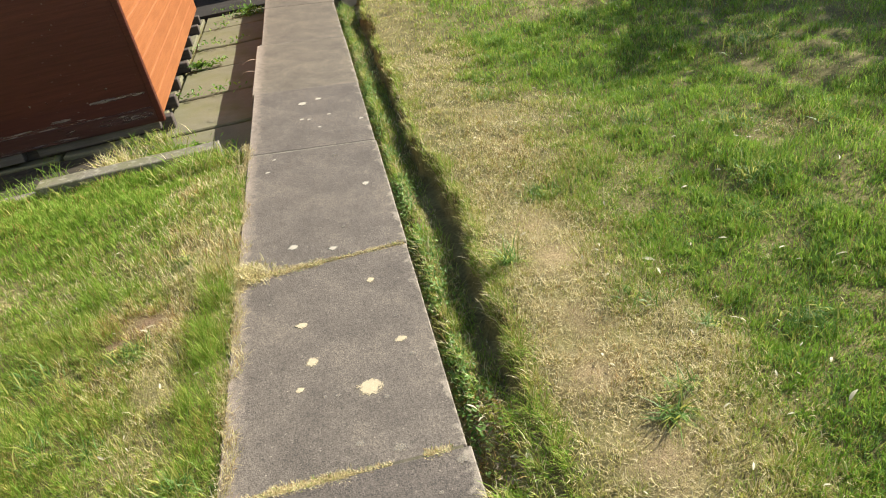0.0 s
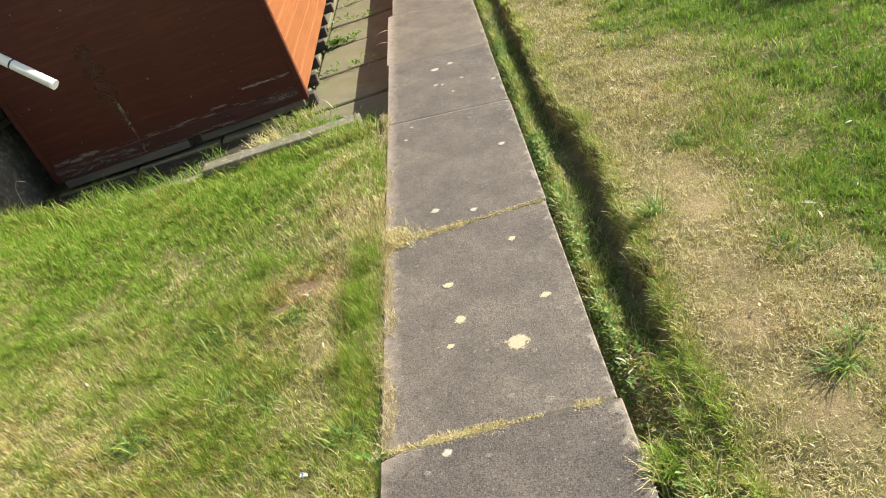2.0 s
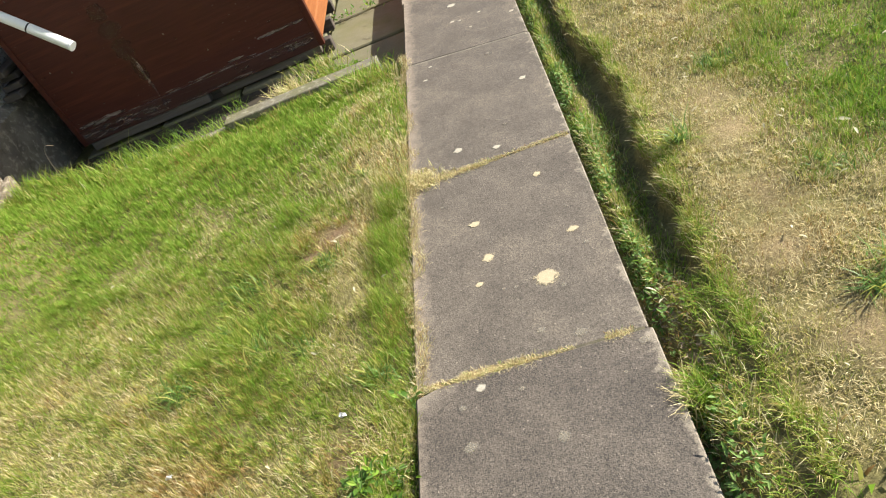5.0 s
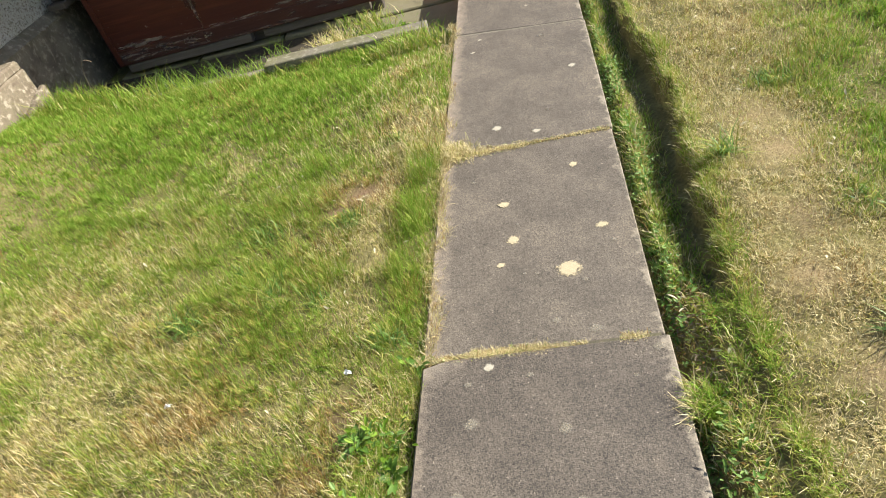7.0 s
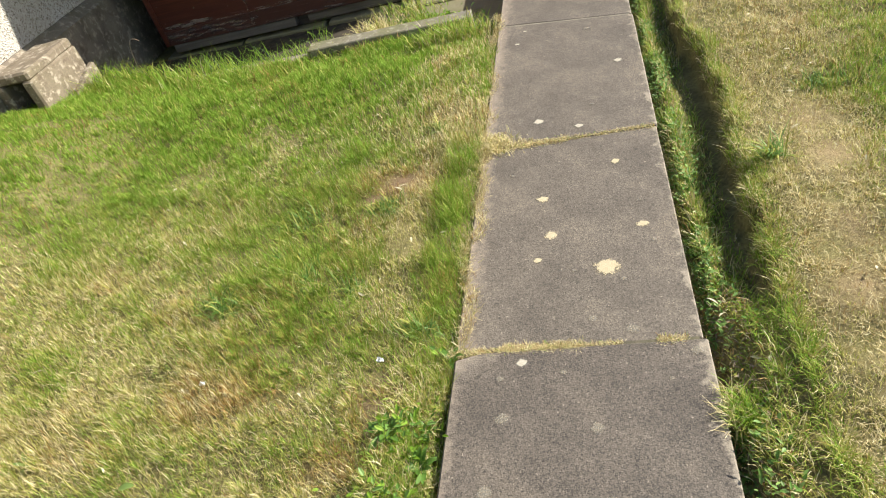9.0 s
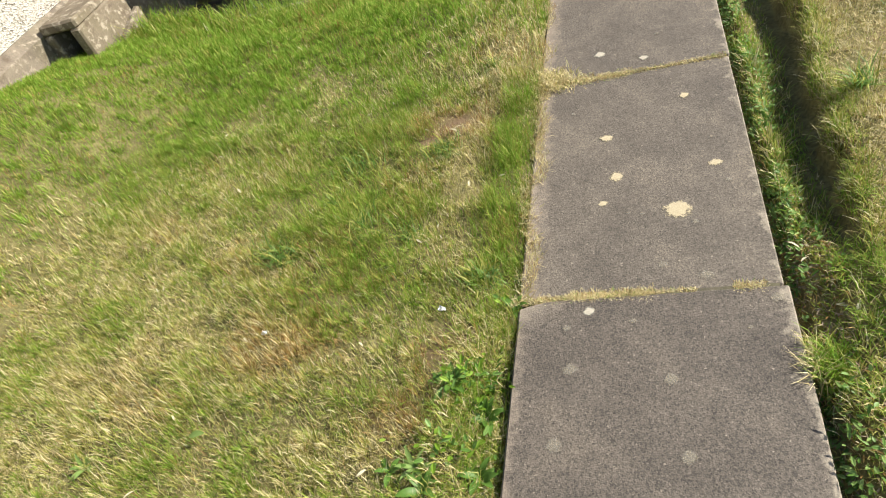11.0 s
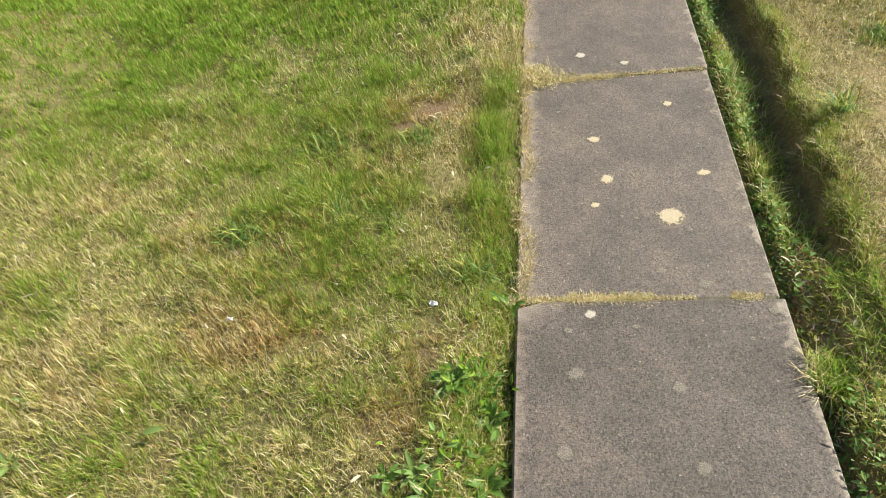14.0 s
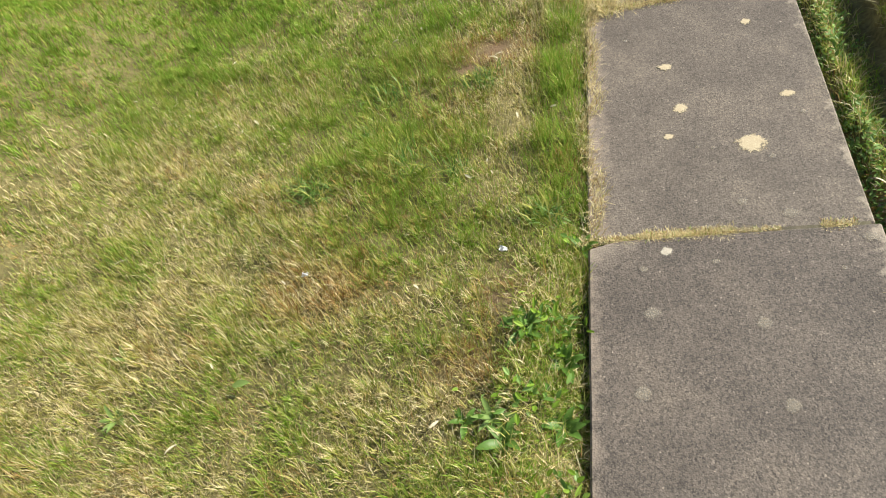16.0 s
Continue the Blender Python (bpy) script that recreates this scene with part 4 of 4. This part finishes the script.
# ---- house wall ----
wall = thing("wall_house", "cream roughcast house wall with a concrete plinth", "wall", kind="structure")
part("wall_face", box(-3.0, -2.76, -5, 9, 0.32, 3.2), M["roughcast"], wall)
bm = bmesh.new()
prof = [(-3.0, -0.6), (-2.70, -0.6), (-2.70, 0.27), (-2.757, 0.318), (-3.0, 0.318)]
ends = [[bm.verts.new((px_, yy, pz)) for px_, pz in prof] for yy in (-5, 9)]
for j in range(5):
    bm.faces.new((ends[0][j], ends[0][j - 1], ends[1][j - 1], ends[1][j]))
bm.faces.new(ends[0]); bm.faces.new(ends[1][::-1])
bmesh.ops.recalc_face_normals(bm, faces=bm.faces[:])
part("plinth", bm, M["block"], wall, "brown concrete plinth with sloping top")

vent = thing("drain_surround", "weathered concrete drain box with square opening by the wall", "drain", pose(-2.45, 2.29, 0))
part("top_slab", rough_box(-0.25, -0.006, -0.435, 0.0, 0.262, 0.318, 5, 0.005, 0.012, 1), M["drain"], vent)
part("front_panel", rough_box(-0.062, 0.0, -0.445, 0.004, -0.3, 0.268, 5, 0.005, 0.010, 2), M["drain"], vent)
part("end_panel", rough_box(-0.25, -0.064, -0.06, 0.0, -0.3, 0.26, 3, 0.004, 0.005, 3), M["drain"], vent)
part("jamb", rough_box(-0.25, -0.19, -0.44, -0.062, -0.3, 0.258, 3, 0.004, 0.008, 6), M["drain"], vent)
bm = rough_box(0.002, 0.045, -0.38, 0.025, -0.3, 0.15, 4, 0.004, 0.01, 4)
for v in bm.verts:
    if v.co.z > 0:
        v.co.z *= 0.25 + 0.75 * (v.co.y + 0.38) / 0.40
part("footing", bm, M["drain"], vent)

# white pole on the wall
pole = thing("pole", "white plastic pole with a dark ring, sloping out from the wall", "pole")
P0, P1 = Vector((-2.76, 3.0, 1.41)), Vector((-1.81, 2.707, 0.555))
part("shaft", tube(P0, P1, 0.029, 22), M["pole"], pole)
part("ring", tube(P0.lerp(P1, 0.80), P0.lerp(P1, 0.807), 0.0305, 22), M["dark"], pole, "dark joint ring")
part("end_cap", tube(P0.lerp(P1, 0.992), P1 + (P1 - P0).normalized() * 0.003, 0.0298, 22), M["pole"], pole)
part("wall_plate", box(-2.762, -2.745, 2.94, 3.06, 1.34, 1.48, 0.004), M["pole"], pole)

stack = thing("timber_stack", "stack of dark weathered timbers between wall and shed", "timber")
for i in range(6):
    z = -0.255 + i * 0.096
    o = 0.012 * ((i * 5) % 3 - 1)
    part("beam", rough_box(-2.685 + o, -2.545 + o, 3.62 + 0.04 * (i % 3), 4.8, z, z + 0.085, 3, 0.004, 0.008, i), M["bearer"], stack)

for i in range(4):
    z = 0.322 + i * 0.05
    o = 0.01 * ((i * 5) % 3 - 1)
    part("plank", rough_box(-2.69 + o, -2.56 + o, 3.10 + 0.05 * (i % 3), 4.75, z, z + 0.041, 3, 0.003, 0.005, i + 20), M["bearer"], stack)

# ---- far paving ----
# yard surface, darkened in colour for the shade before the fence
tarmac = part("yard", box(-2.7, 0.66, 6.30, 14, -0.4, -0.2), M["tarmac"])
tagged(tarmac, "tarmac yard beyond the shed, shade put into its dark colour", "yard", kind="structure")
bm = bmesh.new()
vs = [bm.verts.new(p) for p in ((0.68, 5.1, -0.06), (6.0, 8.0, -0.06), (6.0, 14, -0.06), (0.68, 14, -0.06))]
f = bm.faces.new(vs)
ext = bmesh.ops.extrude_face_region(bm, geom=[f])
for v in ext["geom"]:
    if isinstance(v, bmesh.types.BMVert):
        v.co.z -= 0.2
bmesh.ops.recalc_face_normals(bm, faces=bm.faces[:])
tagged(part("pavement", bm, M["paving"]), "pale grey concrete paving beyond the lawn", "paving", kind="structure")

# board fence across the far end
fence = thing("fence", "dark brown board fence at the far end of the garden", "fence")
fb = put(box(0, 0.118, 0, 0.018, 0, 1.95, 0.003), "fence_board")
for i in range(62):
    part("board", fb, M["fence"], fence, m=pose(-2.68 + i * 0.1165, 7.75 + 0.012 * (i % 2), -0.195))
for z in (0.2, 1.3):
    part("rail", box(-2.68, 4.5, 7.78, 7.83, z, z + 0.08, 0.004), M["fence"], fence)


# ---- weeds, litter and the tree ----
def leaf_mesh(name, length, width, bend, notch=0.0):
    """An ovate leaf with a folded midrib, lying along x."""
    bm = bmesh.new()
    n = 6
    rows_ = []
    for j in range(n + 1):
        t = j / n
        w = width / 2 * (math.sin(math.pi * min(1, t * 0.92 + 0.06)) ** 0.8) * (1 - notch * (j % 2))
        z = bend * length * math.sin(t * 2.2) * 0.6
        rows_.append((bm.verts.new((t * length, -w, z + w * 0.35)), bm.verts.new((t * length, 0, z)), bm.verts.new((t * length, w, z + w * 0.35))))
    for a, b in zip(rows_, rows_[1:]):
        for k in (0, 1):
            bm.faces.new((a[k], b[k], b[k + 1], a[k + 1]))
    bm.normal_update()
    for f in bm.faces:
        f.smooth = True
    return put(bm, name)


def many_leaves(name, pts, mats, label, category, length, width, up=0.5, seed=1):
    """A mass of small leaves as one mesh, each with its own turn, tilt and size."""
    rs_ = random.Random(seed)
    verts, faces, mi = [], [], []
    outline = ((0, 0, 0), (0.3, -0.42, 0.05), (0.7, -0.36, 0.07), (1, 0, 0.0), (0.7, 0.36, 0.07), (0.3, 0.42, 0.05))
    for p in pts:
        m = Matrix.Translation(p) @ Euler((rs_.gauss(0, 0.35), -rs_.uniform(0.0, up), rs_.uniform(0, 6.28))).to_matrix().to_4x4()
        le, wi = length * rs_.uniform(0.6, 1.3), width * rs_.uniform(0.7, 1.25)
        b = len(verts)
        verts += [tuple(m @ Vector((u * le, v * wi, w * le))) for u, v, w in outline]
        faces += [(b, b + 1, b + 2, b + 3), (b, b + 3, b + 4, b + 5)]
        k = rs_.randrange(len(mats))
        mi += [k, k]
    me_ = bpy.data.meshes.new(name)
    me_.from_pydata(verts, [], faces)
    for m in mats:
        me_.materials.append(M[m])
    me_.polygons.foreach_set("material_index", mi)
    return tagged(new(name, me_), label, category, kind="stuff")


def ground_at(a, b):
    return float(height(np.array([a]), np.array([b]))[0])


rr = random.Random(12)
pts = []
for _ in range(7500):
    b = rr.uniform(-0.6, 5.2)
    a = 0.622 + abs(rr.gauss(0, 0.045))
    g = float(patchy(np.array([a]), np.array([b]), 0.16, 3)[0])
    thin = 0.35 if b < 0.15 else 1.0
    if a < 0.74 and rr.random() < thin * (2.6 * g - 0.75):
        pts.append((a, b, ground_at(a, b) + rr.uniform(0.0, 0.024 + 0.03 * g * (a > 0.645))))
many_leaves("trench_weeds", pts, ("leaf", "pale_weed", "leaf"), "low broad-leaved weeds in the strip beside the path", "weeds", 0.018, 0.008, 0.8, 3)

pts = []
for _ in range(900):
    a, b = 0.618 + 0.11 * rr.random(), 0.22 - abs(rr.gauss(0, 0.4))
    if b > -0.8:
        pts.append((a, b, ground_at(a, b) + rr.uniform(0.002, 0.014)))
many_leaves("leaf_litter", pts, ("rust", "twig", "olive"), "dead brown and straw leaf litter beside the slab edge", "litter", 0.016, 0.004, 0.4, 8)


def patch_of_leaves(name, spots, label, length, width, seed):
    pts_ = []
    for cx, cy, s, n in spots:
        for _ in range(n):
            a, b = rr.gauss(cx, s), rr.gauss(cy, s * 0.6)
            if a < -0.004:
                pts_.append((a, b, max(ground_at(a, b), -0.23) + rr.uniform(0.0, 0.05)))
    many_leaves(name, pts_, ("leaf", "green"), label, "weeds", length, width, 0.8, seed)


patch_of_leaves("edge_weeds", ((-0.07, -0.28, 0.05, 120), (-0.12, -0.45, 0.06, 60), (-0.05, -0.65, 0.04, 60), (0.0, -0.05, 0.02, 12), (-0.16, 2.1, 0.08, 60)), "low green weeds beside the slab edge", 0.022, 0.011, 5)
patch_of_leaves("base_weeds", ((-0.7, 2.80, 0.09, 190), (-0.42, 2.72, 0.12, 150), (-0.20, 6.1, 0.10, 220), (-0.54, 4.5, 0.05, 110), (-0.4, 4.52, 0.05, 40), (-0.3, 3.80, 0.07, 30), (-0.5, 3.80, 0.06, 26), (-0.5, 5.12, 0.07, 34), (-0.3, 5.12, 0.06, 26), (-0.45, 5.78, 0.06, 24), (-0.4, 6.4, 0.09, 60)), "green weeds along the joints of the shed base", 0.034, 0.018, 6)

weed_leaf = leaf_mesh("weed_leaf", 0.10, 0.034, 0.35)
weed_leaf.materials.append(M["leaf"])
long_leaf = leaf_mesh("long_leaf", 0.075, 0.020, 0.45, 0.25)
long_leaf.materials.append(M["leaf"])
pale_long = leaf_mesh("pale_leaf", 0.075, 0.018, 0.3)
pale_long.materials.append(M["pale_weed"])


def weed(a, b, n, size, me_, label, z=None):
    w = thing("weed", label, "weed", pose(a, b, ground_at(a, b) if z is None else z), "weeds")
    for i in range(n):
        part("leaf", me_, M["leaf"], w, m=pose(0, 0, 0.004, rr.uniform(-20, 20), -rr.uniform(0, 32), i * 137.5 + rr.uniform(-15, 15)) @ Matrix.Scale(size * rr.uniform(0.7, 1.15), 4))
    return w


weed(-0.13, -0.29, 12, 0.55, weed_leaf, "broad-leaved green weed in the lawn beside the slab")
weed(-0.05, -0.36, 12, 0.5, weed_leaf, "broad-leaved green weed in the lawn beside the slab")
weed(-0.05, -0.50, 10, 0.5, weed_leaf, "broad-leaved green weed in the lawn beside the slab")
weed(-0.16, -0.54, 9, 0.5, weed_leaf, "broad-leaved green weed in the lawn beside the slab")
weed(-0.24, -0.50, 7, 0.4, weed_leaf, "small broad-leaved weed in the lawn")
weed(-0.183, -0.491, 8, 0.6, pale_long, "small jagged-leaved weed in the lawn")
weed(-1.092, -0.487, 9, 0.6, pale_long, "small jagged-leaved weed in the lawn")
weed(-1.15, -0.32, 7, 0.55, pale_long, "small jagged-leaved weed in the lawn")
weed(-0.01, -0.05, 6, 0.45, weed_leaf, "small pale weed at the slab corner")
weed(-0.55, 4.5, 14, 1.0, weed_leaf, "bright green weed between the shed base slabs", -0.225)
weed(-0.22, 6.15, 14, 1.1, weed_leaf, "green weed at the end of the shed base", -0.225)
weed(-0.42, 2.75, 12, 0.8, weed_leaf, "green weed at the kerb beside the shed", -0.225)


def tuft(a, b, n, length, label, spread=0.018, flat_=1.4):
    """A star of coarse grass blades pressed flat."""
    rs_ = np.random.RandomState(int(a * 1000 + b * 77) % 9999)
    x_, y_, q_ = rs_.normal(a, spread, n), rs_.normal(b, spread * 0.8, n), rs_.rand(n)
    return blades("grass_tuft", x_, y_, length * (0.6 + 0.7 * q_), 0.0022 + 0.0018 * q_, flat_ + 0 * x_, np.where(q_ < 0.8, 0, 1), ("leaf", "olive"), label, lift=0.008)


for a, b, n, length, spread in ((1.147, 1.05, 130, 0.045, 0.04), (2.05, 1.24, 150, 0.07, 0.05), (1.86, 0.80, 120, 0.07, 0.045), (1.61, 0.09, 150, 0.05, 0.05), (1.22, 0.33, 90, 0.04, 0.045), (1.21, 2.11, 110, 0.06, 0.05), (2.54, 2.02, 150, 0.08, 0.06), (1.72, 1.45, 100, 0.06, 0.05), (-0.30, 0.62, 120, 0.05, 0.035), (-0.78, 0.21, 110, 0.06, 0.04), (-0.52, 0.30, 110, 0.055, 0.05), (-0.60, 0.62, 110, 0.055, 0.05), (-0.10, 0.05, 130, 0.055, 0.03)):
    tuft(a, b, n, length, "spreading tuft of coarse dark green grass", spread, 1.0)
tuft(1.095, -0.11, 80, 0.085, "flat star of coarse dark green grass in dry lawn")
tuft(1.16, -0.04, 40, 0.08, "flat star of coarse dark green grass in dry lawn")
tuft(0.90, 0.63, 110, 0.10, "coarse grass tuft beside the bare patch")
tuft(1.35, 0.16, 45, 0.06, "small coarse grass tuft in dry lawn")
tuft(1.75, 0.62, 60, 0.07, "coarse green grass tuft in the lawn")
tuft(2.35, 1.05, 60, 0.08, "coarse green grass tuft in the lawn")
tuft(1.9, 1.7, 60, 0.08, "coarse green grass tuft in the lawn")
tuft(2.7, 2.0, 80, 0.10, "coarse green grass tuft in the lawn")
tuft(-0.62, 0.42, 70, 0.075, "coarse green grass tuft in the lawn")
tuft(-0.75, 0.2, 60, 0.075, "coarse green grass tuft in the lawn")
tuft(-0.35, 0.25, 60, 0.07, "coarse green grass tuft in the lawn")
tuft(-0.18, 1.08, 60, 0.06, "dark green grass tuft near the path")

# fallen leaves and scraps
dry_leaf = leaf_mesh("dry_leaf", 0.034, 0.009, 0.25)
dry_leaf.materials.append(M["pale_leaf"])
green_leaf = leaf_mesh("green_leaf", 0.05, 0.018, 0.2)
green_leaf.materials.append(M["pale_weed"])
spots_ = [(1.324, 0.463, 1.3), (1.809, 0.294, 1.0), (1.481, -0.203, 1.1), (-1.297, 0.002, 1.1), (-1.067, 0.571, 0.9), (-0.65, 0.902, 0.8), (-0.89, -0.549, 1.0), (-1.214, 0.583, 0.8), (-0.30, 0.73, 1.2), (-0.25, 0.74, 1.0), (0.66, 0.12, 0.9), (0.70, -0.06, 0.8), (0.67, 0.08, 0.8), (0.73, -0.1, 0.8)]
for _ in range(90):
    spots_.append((0.9 + abs(rr.gauss(0, 0.75)), rr.uniform(-0.4, 2.6), rr.uniform(0.35, 0.8)))
for _ in range(40):
    spots_.append((-rr.uniform(0.1, 1.7), rr.uniform(-0.6, 1.4), rr.uniform(0.35, 0.75)))
for a, b, s in spots_:
    o = new("fallen_leaf", dry_leaf)
    o.matrix_basis = pose(a, b, ground_at(a, b) + 0.018, rr.uniform(-25, 25), rr.uniform(-15, 10), rr.uniform(0, 360)) @ Matrix.Scale(s, 4)
    tagged(o, "pale dry narrow leaf lying in the grass", "leaf", "fallen leaves")
o = new("fallen_leaf", green_leaf)
o.matrix_basis = pose(-0.80, -0.41, ground_at(-0.8, -0.41) + 0.028, 10, -5, 5)
tagged(o, "green oval leaf lying on the lawn", "leaf")
for a, b, sc in ((-0.70, -0.10, 1.0), (-0.195, -0.06, 1.0)):
    bm = bmesh.new()
    bmesh.ops.create_grid(bm, x_segments=5, y_segments=4, size=0.5)
    for v in bm.verts:
        v.co = Vector((v.co.x * 0.022, v.co.y * 0.011, 0.014 * noise.noise(v.co * 2.5 + Vector((a, b, 0)) * 9)))
        v.co.x *= 0.7 + 0.5 * abs(noise.noise(v.co * 90))
    ext = bmesh.ops.extrude_face_region(bm, geom=bm.faces[:])
    for v in ext["geom"]:
        if isinstance(v, bmesh.types.BMVert):
            v.co.z += 0.0012
    bmesh.ops.recalc_face_normals(bm, faces=bm.faces[:])
    o = part("litter_scrap", bm, M["petal"], None, "small crumpled white scrap lying on the lawn", pose(a, b, ground_at(a, b) + 0.026, 12, 8, 40 + 300 * a))
    tagged(o, category="litter")

# dead stems hanging over the slab edges
for a, b, ang, n in ((-0.01, 3.62, 200, 3), (-0.01, 3.35, 160, 3), (0.61, 3.3, 20, 2), (0.60, -0.17, 195, 3)):
    st = thing("dead_stem", "thin dry stems at the slab edge", "plant", pose(a, b, -0.004 - 0.096 * max(a, 0), 0, 0, ang))
    for i in range(n):
        bm = bmesh.new()
        p = Vector((0, 0, 0))
        d = Vector((1, rr.uniform(-0.6, 0.6), 0.25))
        prev = None
        for j in range(6):
            r_ = 0.0022 * (1 - j / 8)
            ring = [bm.verts.new(p + Vector((0, math.cos(t) * r_, math.sin(t) * r_))) for t in (0, 2.09, 4.19)]
            if prev:
                for t in range(3):
                    bm.faces.new((prev[t], prev[t - 1], ring[t - 1], ring[t]))
            prev = ring
            p = p + d.normalized() * 0.022
            d = d + Vector((rr.uniform(-0.3, 0.3), rr.uniform(-0.5, 0.5), -0.22))
        bmesh.ops.recalc_face_normals(bm, faces=bm.faces[:])
        part("stem", bm, M["twig"], st)

arch = thing("dead_stem", "thin pale dry stem arching over the grass by the wall", "plant", pose(-2.33, 2.52, -0.2))
bm = bmesh.new()
prev = None
for j in range(12):
    t = j / 11
    p = Vector((0.13 * t * t, 0.01 * math.sin(5 * t), 0.36 * math.sin(1.9 * t)))
    ring = [bm.verts.new(p + Vector((math.cos(w) * 0.002, math.sin(w) * 0.002, 0))) for w in (0, 2.09, 4.19)]
    if prev:
        for w in range(3):
            bm.faces.new((prev[w], prev[w - 1], ring[w - 1], ring[w]))
    prev = ring
bmesh.ops.recalc_face_normals(bm, faces=bm.faces[:])
part("stem", bm, M["twig"], arch)

# tree whose shade falls on the far lawn
TREE = Vector((7.95, 4.1, -0.05))
tree = thing("tree", "small garden tree with open crown beyond the lawn", "tree", Matrix.Translation(TREE))
part("trunk", tube((0, 0, -0.1), (0.1, 0.05, 2.2), 0.14, 12, 0.09), M["bark"], tree)
clumps = []
for i in range(14):
    an, el = i * 2.4, rr.uniform(0.2, 1.2)
    tip = Vector((math.cos(an) * math.cos(el) * 1.4, math.sin(an) * math.cos(el) * 1.4, 2.4 + math.sin(el) * 1.2))
    part("limb", tube((0.1, 0.05, rr.uniform(1.7, 2.2)), tip, 0.045, 8, 0.012), M["bark"], tree)
    for _ in range(6):
        clumps.append(tip * rr.uniform(0.7, 1.05) + Vector((rr.gauss(0, 0.28), rr.gauss(0, 0.28), rr.gauss(0.05, 0.2))))
lv, lf = [], []
for cpt in clumps:
    for _ in range(230):
        p = cpt + Vector((rr.gauss(0, 0.2), rr.gauss(0, 0.2), rr.gauss(0, 0.15)))
        m = Matrix.Translation(p) @ Euler((rr.uniform(0, 6), rr.uniform(0, 6), rr.uniform(0, 6))).to_matrix().to_4x4()
        b = len(lv)
        lv += [tuple(m @ Vector(v)) for v in ((0, 0, 0), (0.05, -0.028, 0), (0.11, 0, 0.01), (0.05, 0.028, 0))]
        lf.append((b, b + 1, b + 2, b + 3))
me = bpy.data.meshes.new("crown")
me.from_pydata(lv, [], lf)
part("crown", me, M["leaf"], tree)
